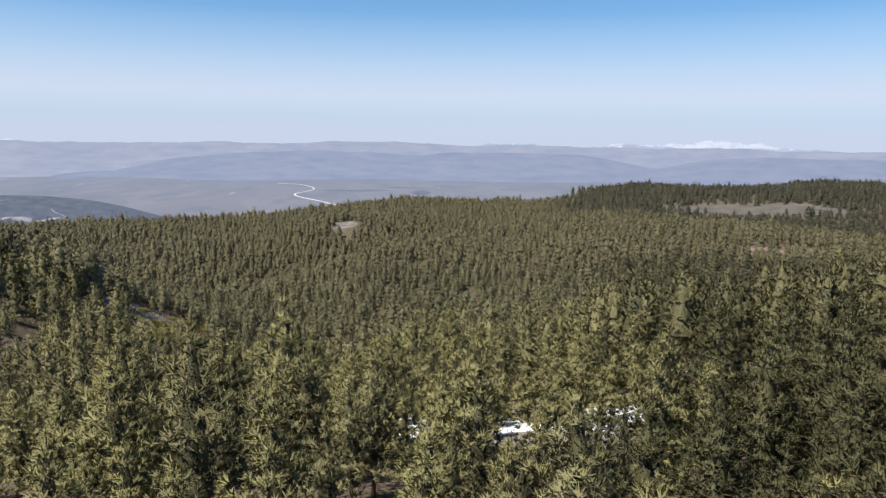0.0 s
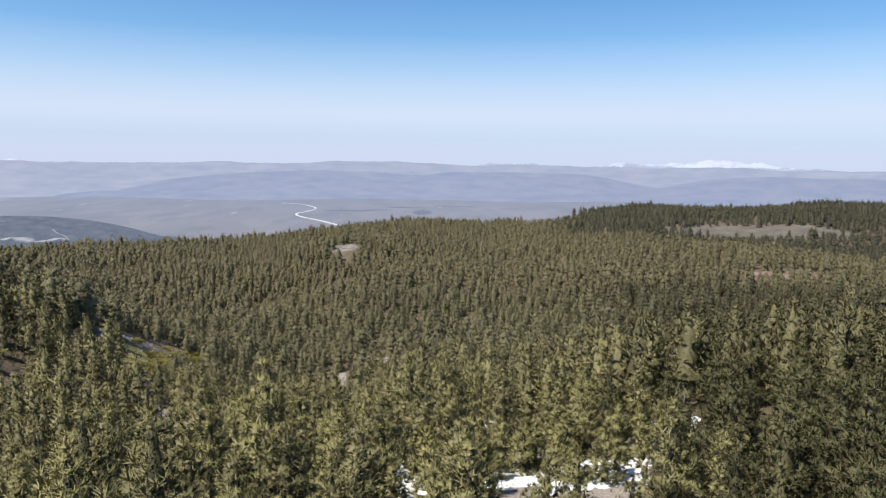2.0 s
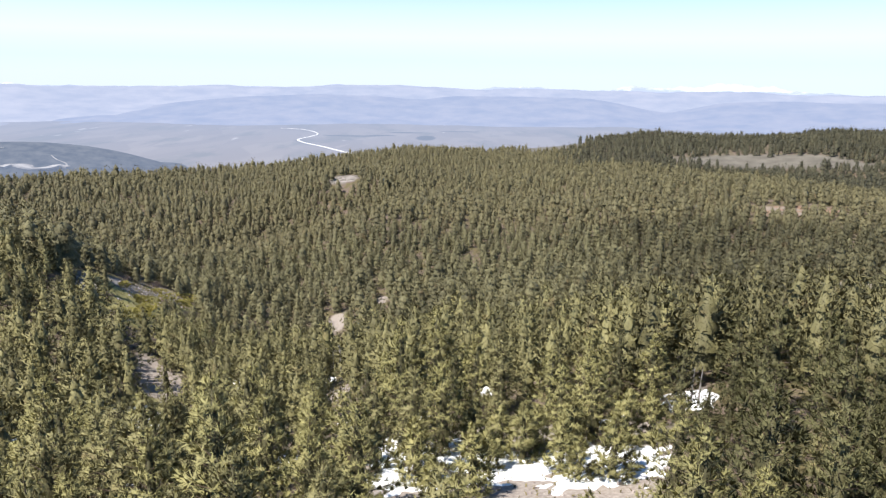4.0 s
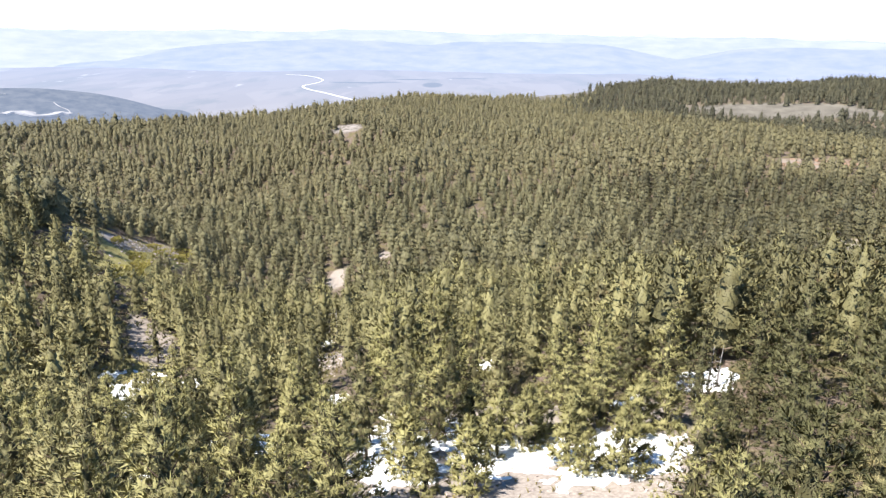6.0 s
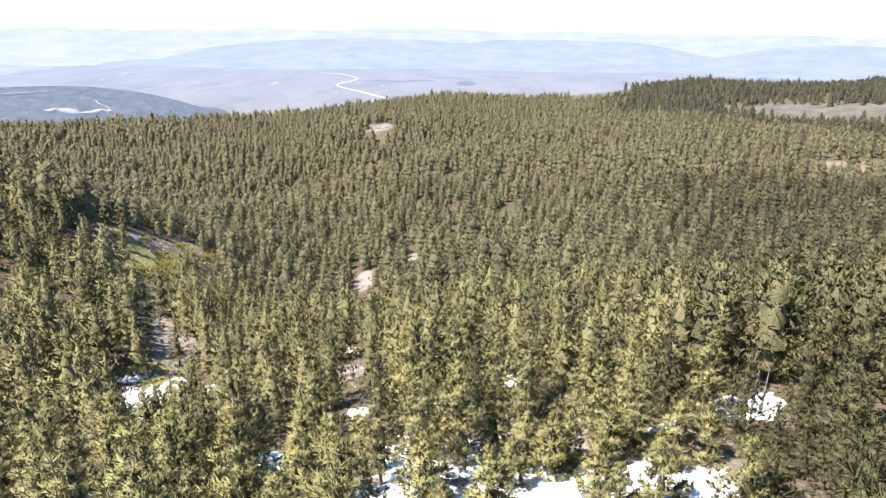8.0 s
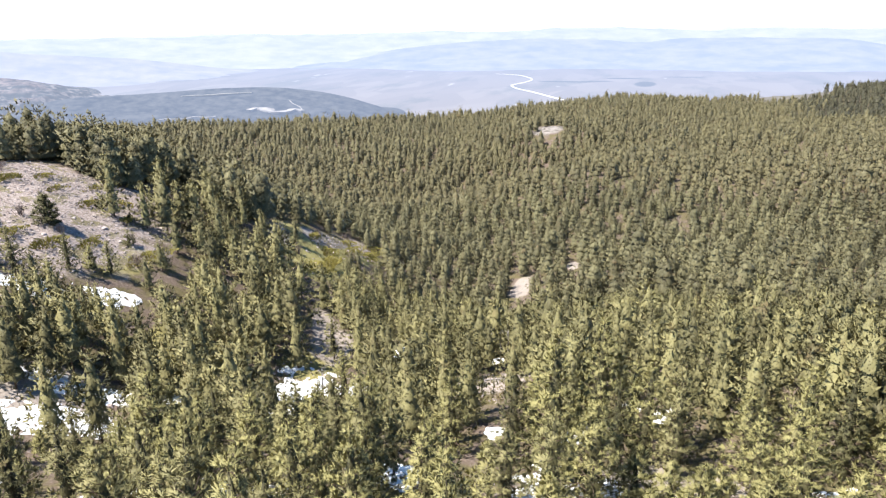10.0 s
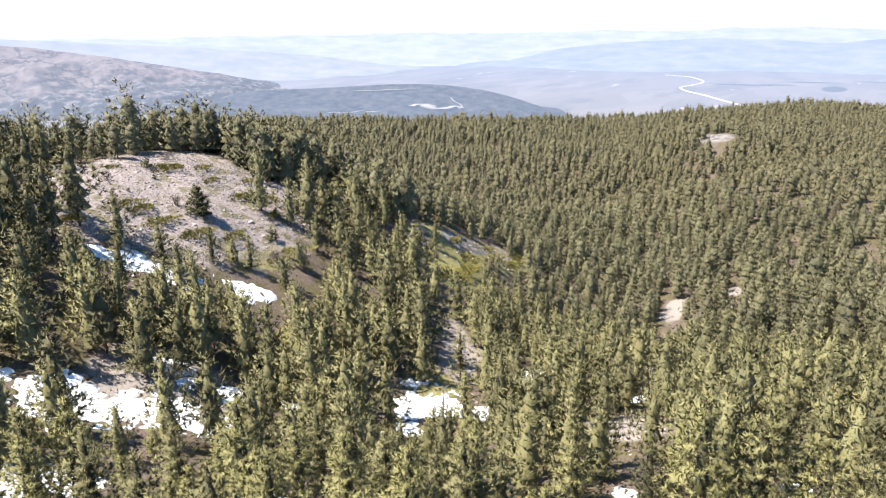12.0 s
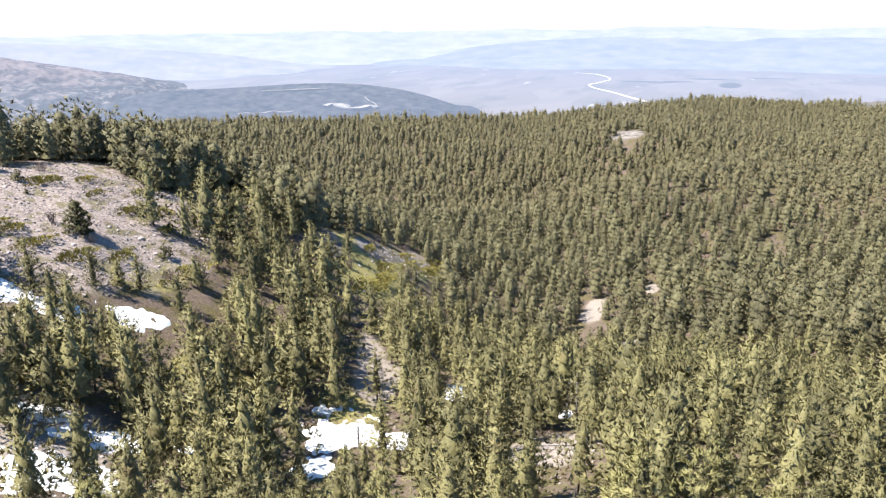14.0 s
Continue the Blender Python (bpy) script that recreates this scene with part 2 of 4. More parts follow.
def range_material(name, a, b, amount, scale, air=HAZE_GLOW, snow=None, ravines=0.0, strength=0.77, scrub=None):
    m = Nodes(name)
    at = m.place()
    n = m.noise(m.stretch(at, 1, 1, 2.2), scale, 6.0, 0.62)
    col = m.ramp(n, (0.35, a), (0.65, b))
    if ravines:
        # ravines drawn as darker lines between paler spurs; scrub lies in flecks
        k = m.n.new("ShaderNodeVectorRotate")
        k.rotation_type = "Z_AXIS"
        m.l.new(at, k.inputs["Vector"])
        k.inputs["Angle"].default_value = radians(-47)
        long = m.stretch(k.outputs[0], 1.0, 0.7, 1.6)
        fold = m.math("ABSOLUTE", m.math("SUBTRACT", m.noise(long, ravines, 6.0, 0.6), 0.5))
        patch = m.noise(long, ravines * 1.7, 6.0, 0.65)
        col = m.mix(m.ramp(patch, (0.48, 0.0), (0.6, 0.6)), b, a)
        col = m.mix(m.ramp(m.noise(long, ravines * 9, 3.0, 0.7), (0.5, 0.0), (0.66, 0.3)), col, a)
        col = m.mix(m.ramp(fold, (0.0, 0.85), (0.012, 0.5), (0.03, 0.0)), col, a)
    if scrub is not None:
        # scrub with pale broken rock covers the slopes below this height
        sep = m.n.new("ShaderNodeSeparateXYZ")
        m.l.new(at, sep.inputs[0])
        low = m.math("MULTIPLY_ADD", m.math("ADD", sep.outputs["Z"], m.math("MULTIPLY", m.math("SUBTRACT", n, 0.5), 120.0)), -1 / 25.0, scrub / 25.0)
        low.node.use_clamp = True
        broken = m.ramp(m.noise(at, 0.03, 5.0, 0.75), (0.5, 0.0), (0.6, 0.75))
        col = m.mix(low, col, m.mix(broken, (0.03, 0.04, 0.05), (0.22, 0.2, 0.2)))
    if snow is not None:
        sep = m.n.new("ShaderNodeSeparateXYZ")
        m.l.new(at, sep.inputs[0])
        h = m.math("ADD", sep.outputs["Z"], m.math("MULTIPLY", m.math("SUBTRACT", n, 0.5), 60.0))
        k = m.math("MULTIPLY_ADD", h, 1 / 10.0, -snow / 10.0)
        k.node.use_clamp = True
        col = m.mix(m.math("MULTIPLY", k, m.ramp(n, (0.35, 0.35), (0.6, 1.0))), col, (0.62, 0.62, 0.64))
        # snow carries a smaller share of the painted haze glow
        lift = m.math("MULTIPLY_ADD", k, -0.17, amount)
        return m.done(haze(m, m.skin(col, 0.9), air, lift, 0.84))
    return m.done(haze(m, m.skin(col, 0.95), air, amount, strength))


# ================= the ground =================
# rounded rises and hollows of the wooded slope: x, y, spread, height
HILLS = [
    (-62, 150, 16, 6), (-112, 112, 22, 2), (-55, 385, 45, 9),
    (-90, 30, 36, 4), (-40, 30, 36, 6), (10, 30, 36, 4), (60, 30, 36, 3),
    (-125, 85, 26, 8), (-95, 85, 26, 9), (-65, 85, 26, -3), (-35, 85, 26, -6),
    (-5, 85, 26, 0), (25, 85, 26, 3), (65, 85, 26, 7), (-130, 140, 30, 11),
    (-90, 140, 30, 14), (-50, 140, 30, -2), (-15, 140, 30, -4), (25, 140, 30, 6),
    (70, 140, 30, 2), (-150, 215, 50, -5), (-80, 215, 50, -8), (-20, 215, 50, -6),
    (40, 215, 50, -8), (110, 215, 50, 1), (-120, 320, 70, -11), (0, 320, 70, 4),
    (130, 320, 70, 9),
]
# finer swells and hollows on two even grids: rows from near to far, each from left to right
SWELL_NEAR = [
    [0.0, 0.0, -0.8, -1.5, 1.3, 0.2, 1.3, 0.5, 0.0], [-0.1, 0.1, 0.6, -0.3, 0.7, -1.0, 1.2, 0.6, 0.0], [-0.9, -0.8, 0.5, 0.0, 1.0, 0.7, -0.6, -0.9, -0.1],
    [-0.7, -0.8, 0.2, -0.2, 0.3, 0.4, -5.4, -4.2, -0.2], [-0.1, -0.9, -3.0, -4.4, -2.1, -4.3, -5.5, -2.3, 0.9],
    [0.1, 1.5, 0.2, -3.4, -2.5, -2.5, -1.1, -0.1, -0.1], [1.1, 4.9, 3.6, -0.5, 0.4, 1.7, 0.3, 0.4, -0.3],
]
SWELL_FAR = [
    [1.4, 3.9, -2.2, 2.1, -0.1, 0.0], [0.5, -0.1, -1.7, 1.3, -1.7, -0.2], [1.0, -2.6, 2.8, 4.5, -0.7, -0.1],
    [0.7, -8.7, -8.6, 0.7, -2.6, -0.3], [0.0, -4.3, -6.7, -4.1, -3.3, -0.4], [0.0, 0.3, 5.5, 1.8, -0.7, -0.1],
]
# the brow of the plateau: azimuth from +y to the right, distance, height
BROW_AZ = [-75, -58, -50, -42, -35, -25, -15, -8, -2, 5, 12, 17, 24, 30, 45]
BROW_R = [260, 260, 280, 380, 430, 450, 480, 570, 610, 620, 630, 640, 640, 650, 650]
BROW_Z = [6, -13, -12, -17, -25, -29, -32, -35, -31, -34, -24, -15, -17, -8, -6]
VALLEY = -188.0


def ease(v, a, b):
    k = np.clip((v - a) / (b - a), 0, 1)
    return k * k * (3 - 2 * k)


def ground_z(x, y):
    x, y = np.asarray(x, float), np.asarray(y, float)
    z = 8 - 44 * (1 - np.exp(-np.maximum(y, 0) / 280))
    for cx, cy, s, h in HILLS:
        z = z + h * np.exp(-((x - cx) ** 2 + (y - cy) ** 2) / (2.0 * s * s))
    for rows, x0, dx, y0, dy, spread in ((SWELL_NEAR, -120, 26, 48, 24, 17.0), (SWELL_FAR, -130, 40, 225, 30, 24.0)):
        for j, row in enumerate(rows):
            for i, h in enumerate(row):
                if h:
                    z = z + h * np.exp(-((x - x0 - dx * i) ** 2 + (y - y0 - dy * j) ** 2) / (2 * spread * spread))
    r, az = np.hypot(x, y - 20), np.degrees(np.arctan2(x, np.maximum(y, 1e-3)))
    rc, zc = np.interp(az, BROW_AZ, BROW_R), np.interp(az, BROW_AZ, BROW_Z)
    w = ease(r, 0.55 * rc, 0.95 * rc)
    z = z * (1 - w) + zc * w
    z = z + 6 * np.exp(-((x - 240) ** 2 + (y - 505) ** 2) / (2 * 38.0 ** 2))
    z = z + 0.35 * np.sin(x * 0.31 + 1.3 * np.sin(y * 0.17)) * np.sin(y * 0.27 + 0.9) + 0.7 * np.sin(x * 0.071 + 0.6) * np.sin(y * 0.083)
    k = ease(r, rc, rc + 650)
    return z * (1 - k) + (VALLEY + 2.0 * np.sin(x * 0.006) * np.sin(y * 0.005 + 1)) * k


# ---- end of ground ----
def mesh_of(name, verts, faces, mats, index=None, smooth=False, normals=None):
    """A mesh from arrays; faces all have the same number of corners. normals: one for each vertex."""
    verts, faces = np.asarray(verts, np.float32), np.asarray(faces, np.int32)
    me = bpy.data.meshes.new(name)
    me.vertices.add(len(verts))
    me.vertices.foreach_set("co", verts.ravel())
    c = faces.shape[1]
    me.loops.add(faces.size)
    me.loops.foreach_set("vertex_index", faces.ravel())
    me.polygons.add(len(faces))
    me.polygons.foreach_set("loop_start", np.arange(0, faces.size, c, dtype=np.int32))
    for m in mats if isinstance(mats, (list, tuple)) else [mats]:
        me.materials.append(m)
    if index is not None:
        me.polygons.foreach_set("material_index", np.asarray(index, np.int32))
    me.polygons.foreach_set("use_smooth", np.full(len(faces), smooth or normals is not None))
    me.update(calc_edges=True)
    if normals is not None:
        me.normals_split_custom_set_from_vertices(np.asarray(normals, np.float32))
    return me


def grid_faces(rows, cols, closed=False):
    i, j = np.meshgrid(np.arange(rows - 1), np.arange(cols if closed else cols - 1), indexing="ij")
    a, b = i * cols + j, i * cols + (j + 1) % cols
    return np.stack([a, b, b + cols, a + cols], -1).reshape(-1, 4)


def under(ob, parent, label=""):
    ob.parent = parent
    return tagged(ob, label) if label else ob


def build_ground():
    az = np.radians(np.concatenate([np.arange(-72, 46, 0.6), np.arange(46, 288, 6.0)]))
    r = [0.0, 1.5]
    while r[-1] < 4930:
        r.append(r[-1] + max(1.6, min(60, (r[-1] - 60) * 0.022)))
    rr, aa = np.meshgrid(np.array(r), az, indexing="ij")
    x, y = rr * np.sin(aa), 20 + rr * np.cos(aa)
    v = np.stack([x, y, ground_z(x, y)], -1).reshape(-1, 3)
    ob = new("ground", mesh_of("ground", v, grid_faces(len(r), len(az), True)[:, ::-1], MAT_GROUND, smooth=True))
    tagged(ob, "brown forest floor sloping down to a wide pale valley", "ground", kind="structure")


build_ground()


# ================= distance =================
def wave(a, seed, count=6, base=1.0):
    k = np.random.RandomState(seed)
    out = np.zeros_like(a)
    for n in range(count):
        out += np.sin(a * base * (1.7 ** n) * 30 + k.uniform(0, 6.28)) * k.uniform(0.6, 1.0) / (1.5 ** n)
    return out / 2


def ridge(name, label, r, az0, az1, crest, mat, width_front, width_back, base=VALLEY - 6, rough=0.0, seed=1, step=0.12, taper=5.0, crag=0.0, rows=26):
    """A long hill whose crest stands at the distance r, seen over azimuths az0 to az1; crest gives its height there.
    Returns the function that gives a point of its near side, by azimuth and by 0 (foot) to 1 (crest)."""

    def side(aa, ss):
        relief = 0.0
        if crag:
            # spurs and ravines at several sizes
            k = np.random.RandomState(seed + 40)
            for size in (420.0, 230.0, 130.0, 75.0, 45.0):
                f = 0.0
                for n in range(5):
                    g = k.uniform(0, math.pi)
                    f = f + np.sin((aa * r * math.cos(g) + ss * width_front * 0.8 * math.sin(g)) * 6.28 / size / k.uniform(0.7, 1.4) + k.uniform(0, 6.28))
                relief = relief + crag * size / 420 * (0.9 - np.abs(f) * 0.55)
            relief = relief * np.sin(np.pi * np.clip(1 + ss, 0, 1)) ** 0.5
        gully = rough * (wave(aa * 1.0 + 0.35 * ss, seed) + 0.6 * wave(aa * 2.3 - 0.5 * ss, seed + 5)) * np.sin(np.pi * np.clip(1 + ss, 0, 1)) ** 0.8
        shape = np.where(ss < 0, np.maximum(1 + ss, 0) ** 1.25, np.maximum(1 - ss, 0) ** 1.2)
        rad = r + np.where(ss < 0, ss * width_front, ss * width_back)
        ends = ease(np.degrees(aa), az0, az0 + taper) * ease(-np.degrees(aa), -az1, taper - az1)
        z = base + ((crest(np.degrees(aa)) - base) * shape + gully + relief) * ends
        return np.stack([rad * np.sin(aa), rad * np.cos(aa), z], -1)

    az = np.radians(np.arange(az0, az1 + step, step))
    s = np.concatenate([np.linspace(-1, 0, rows), np.linspace(0, 1, 8)[1:]])
    aa, ss = np.meshgrid(az, s, indexing="xy")
    ob = new(name, mesh_of(name, side(aa, ss).reshape(-1, 3), grid_faces(len(s), len(az)), mat, smooth=True))
    tagged(ob, label, "hills", kind="structure")
    return lambda a, u: side(np.radians(np.asarray(a, float)), np.asarray(u, float) - 1)


def elev(r, degrees):
    return 35 + r * np.tan(np.radians(degrees))


def far_crest(a):
    return elev(4650, -0.98 + 0.12 * wave(np.radians(a) * 0.9, 3) + 0.18 * np.exp(-((a + 5) / 6.0) ** 2))


def snow_crest(a):
    g = 0.72 * np.exp(-((a - 23.0) / 4.6) ** 2) + 0.34 * np.exp(-((a - 16) / 2.2) ** 2) + 0.28 * np.exp(-((a - 7) / 2.5) ** 2) + 0.2 * np.exp(-((a + 33) / 5.0) ** 2)
    return elev(4800, -1.05 + g + 0.13 * wave(np.radians(a) * 3.4, 8, 8))


def blue_crest(a):
    e = -1.55 - 0.35 * np.exp(-((a + 1) / 2.5) ** 2) - 1.0 * np.exp(-((a - 18.0) / 3.4) ** 2) + 0.08 * wave(np.radians(a) * 0.8, 12)
    return elev(4100, e - 1.1 * ease(-a, 8, 30))


# bluish colours and glow shares of these ranges stand in for haze
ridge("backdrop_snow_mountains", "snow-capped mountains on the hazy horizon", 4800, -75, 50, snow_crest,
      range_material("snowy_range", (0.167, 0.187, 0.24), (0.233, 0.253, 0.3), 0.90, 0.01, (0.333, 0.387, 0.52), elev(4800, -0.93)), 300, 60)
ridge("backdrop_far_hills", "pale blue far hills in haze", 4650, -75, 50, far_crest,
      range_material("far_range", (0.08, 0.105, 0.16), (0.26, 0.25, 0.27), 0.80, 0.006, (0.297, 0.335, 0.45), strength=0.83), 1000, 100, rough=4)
ridge("backdrop_blue_hills", "wooded hills behind the valley, blue with haze", 4100, -34, 60, blue_crest,
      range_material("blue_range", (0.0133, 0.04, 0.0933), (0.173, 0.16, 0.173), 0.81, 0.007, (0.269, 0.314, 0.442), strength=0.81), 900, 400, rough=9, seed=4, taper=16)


def back_crest(a):
    return elev(3600, -0.75 - 0.06 * (a + 62) - 0.0007 * np.maximum(a + 62, 0) ** 2 + 0.05 * wave(np.radians(a), 17))


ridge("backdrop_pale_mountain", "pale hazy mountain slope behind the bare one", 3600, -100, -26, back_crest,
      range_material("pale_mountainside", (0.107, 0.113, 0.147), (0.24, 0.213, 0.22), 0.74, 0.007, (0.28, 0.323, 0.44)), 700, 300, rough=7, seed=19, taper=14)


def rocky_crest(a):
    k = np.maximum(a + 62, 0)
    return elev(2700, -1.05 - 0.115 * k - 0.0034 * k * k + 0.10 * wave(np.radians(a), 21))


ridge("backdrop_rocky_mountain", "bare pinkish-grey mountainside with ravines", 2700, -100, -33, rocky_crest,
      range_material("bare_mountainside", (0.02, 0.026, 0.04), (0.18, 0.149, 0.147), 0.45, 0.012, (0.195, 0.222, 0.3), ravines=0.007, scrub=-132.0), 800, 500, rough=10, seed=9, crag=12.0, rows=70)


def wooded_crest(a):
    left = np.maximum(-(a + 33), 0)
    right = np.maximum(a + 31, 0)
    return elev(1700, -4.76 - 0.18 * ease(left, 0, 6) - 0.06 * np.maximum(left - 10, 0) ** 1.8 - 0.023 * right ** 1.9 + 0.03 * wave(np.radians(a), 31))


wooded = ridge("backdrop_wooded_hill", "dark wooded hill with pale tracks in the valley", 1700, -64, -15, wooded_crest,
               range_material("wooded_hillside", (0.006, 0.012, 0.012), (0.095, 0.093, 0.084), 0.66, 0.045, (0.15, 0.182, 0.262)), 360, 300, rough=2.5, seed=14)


# pale earth or gravel with a fixed share of haze glow mixed in
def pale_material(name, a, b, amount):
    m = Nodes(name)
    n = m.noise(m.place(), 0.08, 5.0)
    return m.done(haze(m, m.skin(m.ramp(n, (0.35, a), (0.65, b)), 0.95), HAZE_GLOW, amount))


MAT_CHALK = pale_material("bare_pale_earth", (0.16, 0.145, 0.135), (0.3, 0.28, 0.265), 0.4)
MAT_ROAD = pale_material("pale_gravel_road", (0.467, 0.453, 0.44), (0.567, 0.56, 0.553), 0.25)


def strip(name, label, points, width, mat, category, lift=1.0):
    """A band of the given width along points, each x, y, z."""
    p = np.array(points, float)
    d = np.gradient(p, axis=0)
    n = np.stack([-d[:, 1], d[:, 0], 0 * d[:, 0]], -1)
    n /= np.linalg.norm(n, axis=1, keepdims=True)
    w = np.broadcast_to(np.asarray(width, float), (len(p),))[:, None] / 2
    v = np.stack([p - n * w, p + n * w], 1).reshape(-1, 3) + [0, 0, lift]
    low = v - [0, 0, lift + 1.5]
    rows = len(p)
    f = [(2 * i, 2 * i + 2, 2 * i + 3, 2 * i + 1) for i in range(rows - 1)]
    f += [(2 * i, 2 * rows + 2 * i, 2 * rows + 2 * i + 2, 2 * i + 2) for i in range(rows - 1)]
    f += [(2 * i + 1, 2 * i + 3, 2 * rows + 2 * i + 3, 2 * rows + 2 * i + 1) for i in range(rows - 1)]
    ob = new(name, mesh_of(name, np.concatenate([v, low]), f, mat))
    return tagged(ob, label, category, kind="structure")


def smooth_line(points, n=8):
    """Catmull-Rom through the points."""
    p = np.array(points, float)
    p = np.concatenate([[2 * p[0] - p[1]], p, [2 * p[-1] - p[-2]]])
    out = []
    for i in range(1, len(p) - 2):
        for t in np.linspace(0, 1, n, endpoint=False):
            a, b, c, d = p[i - 1], p[i], p[i + 1], p[i + 2]
            out.append(0.5 * (2 * b + (c - a) * t + (2 * a - 5 * b + 4 * c - d) * t * t + (3 * b - a - 3 * c + d) * t ** 3))
    return np.array(out + [p[-2]])


ROAD = [(-634, 2988), (-543, 2942), (-475, 2835), (-438, 2720), (-448, 2600), (-468, 2480), (-430, 2371), (-354, 2248), (-278, 2107), (-190, 1960)]
line = smooth_line(ROAD)
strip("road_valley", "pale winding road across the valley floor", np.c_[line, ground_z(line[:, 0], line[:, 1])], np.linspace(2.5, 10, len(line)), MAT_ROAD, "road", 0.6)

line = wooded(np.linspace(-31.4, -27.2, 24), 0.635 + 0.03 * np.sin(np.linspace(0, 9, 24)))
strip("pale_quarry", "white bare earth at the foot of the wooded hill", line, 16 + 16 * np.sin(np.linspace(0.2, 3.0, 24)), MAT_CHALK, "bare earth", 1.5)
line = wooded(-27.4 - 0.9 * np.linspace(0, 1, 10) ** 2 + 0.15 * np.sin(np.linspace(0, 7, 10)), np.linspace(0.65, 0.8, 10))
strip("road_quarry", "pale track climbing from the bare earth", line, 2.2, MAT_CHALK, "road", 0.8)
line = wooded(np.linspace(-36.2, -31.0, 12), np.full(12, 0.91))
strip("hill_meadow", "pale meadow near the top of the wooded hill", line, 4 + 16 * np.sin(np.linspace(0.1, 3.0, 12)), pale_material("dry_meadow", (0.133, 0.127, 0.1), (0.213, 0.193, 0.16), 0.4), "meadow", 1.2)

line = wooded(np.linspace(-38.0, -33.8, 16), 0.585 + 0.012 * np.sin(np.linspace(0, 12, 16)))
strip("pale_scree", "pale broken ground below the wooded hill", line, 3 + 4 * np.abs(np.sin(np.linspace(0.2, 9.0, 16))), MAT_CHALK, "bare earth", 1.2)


# ================= trees =================
def blade_cloud(p, d, n, length, width, rng, spread, lift, scale=1.0):
    """n pointed tufts at each of the points p, round the directions d."""
    p, d = np.repeat(p, n, 0), np.repeat(d, n, 0)
    g = rng.normal(0, spread * 1.5, len(p))
    way = np.stack([d[:, 0] * np.cos(g) - d[:, 1] * np.sin(g), d[:, 0] * np.sin(g) + d[:, 1] * np.cos(g), d[:, 2] + lift * rng.normal(0.6, 1.0, len(p))], -1)
    way += rng.normal(0, 0.12, way.shape)
    way /= np.linalg.norm(way, axis=1, keepdims=True) + 1e-9
    side = np.cross(way, np.array([0, 0, 0.45]) + rng.normal(0, 0.75, way.shape))
    side /= np.linalg.norm(side, axis=1, keepdims=True) + 1e-9
    k = np.repeat(np.broadcast_to(scale, (len(p) // n,)), n)[:, None]
    ln = length * k * rng.uniform(0.65, 1.25, (len(p), 1))
    wd = width * k * rng.uniform(0.7, 1.25, (len(p), 1)) / 2
    root = p - way * ln * 0.3
    a, b, c = root - side * wd, root + side * wd, p + way * ln * 0.8
    # wind each tuft so that its face looks out and up
    flip = (np.cross(b - a, c - a) * (d + [0, 0, 0.8])).sum(1) < 0
    a[flip], b[flip] = b[flip].copy(), a[flip].copy()
    return np.stack([a, b, c], 1).reshape(-1, 3)


class Wood:
    """Tapered rods gathered into one mesh."""

    def __init__(self):
        self.v, self.f = [], []

    def rod(self, a, b, ra, rb, sides=4):
        a, b = np.array(a, float), np.array(b, float)
        w = (b - a) / (np.linalg.norm(b - a) + 1e-9)
        s = np.cross(w, [0.3, 0.9, 0.1] if abs(w[2]) > 0.8 else [0, 0, 1.0])
        s /= np.linalg.norm(s)
        t = np.cross(w, s)
        k = len(self.v)
        for c, q in ((a, ra), (b, rb)):
            for i in range(sides):
                g = 2 * math.pi * i / sides
                self.v.append(c + q * (math.cos(g) * s + math.sin(g) * t))
        for i in range(sides):
            j = (i + 1) % sides
            self.f.append((k + i, k + j, k + sides + j, k + sides + i))

    def mesh(self, name, mat):
        return mesh_of(name, np.array(self.v), np.array(self.f), mat, smooth=True)


def spray(rng, c, ways, outs, size, blades, width, up):
    """Brushes of pointed needle bundles round the middles c, each along its way. Returns corners and soft normals."""
    n = len(c)
    c, ways, outs, size = (np.repeat(k, blades, 0) for k in (c, ways, outs, size))
    d = rng.normal(0, 0.62, (n * blades, 3)) + ways + [0, 0, up]
    d /= np.linalg.norm(d, axis=1, keepdims=True) + 1e-9
    side = np.cross(d, rng.normal(0, 1, d.shape))
    side /= np.linalg.norm(side, axis=1, keepdims=True) + 1e-9
    ln = size[:, None] * rng.uniform(0.75, 1.3, (len(d), 1))
    w = side * size[:, None] * width * rng.uniform(0.7, 1.3, (len(d), 1)) / 2
    root = c + d * ln * 0.12
    p, q, t = root - w, root + w, c + d * ln
    soft = 0.22 * d + 0.8 * outs + [0, 0, 0.2]
    soft /= np.linalg.norm(soft, axis=1, keepdims=True) + 1e-9
    flip = (np.cross(q - p, t - p) * soft).sum(1) < 0
    p[flip], q[flip] = q[flip].copy(), p[flip].copy()
    return np.stack([p, q, t], 1).reshape(-1, 3), np.repeat(soft, 3, 0), np.repeat(rng.uniform(-0.22, 0.22, n), 3 * blades)


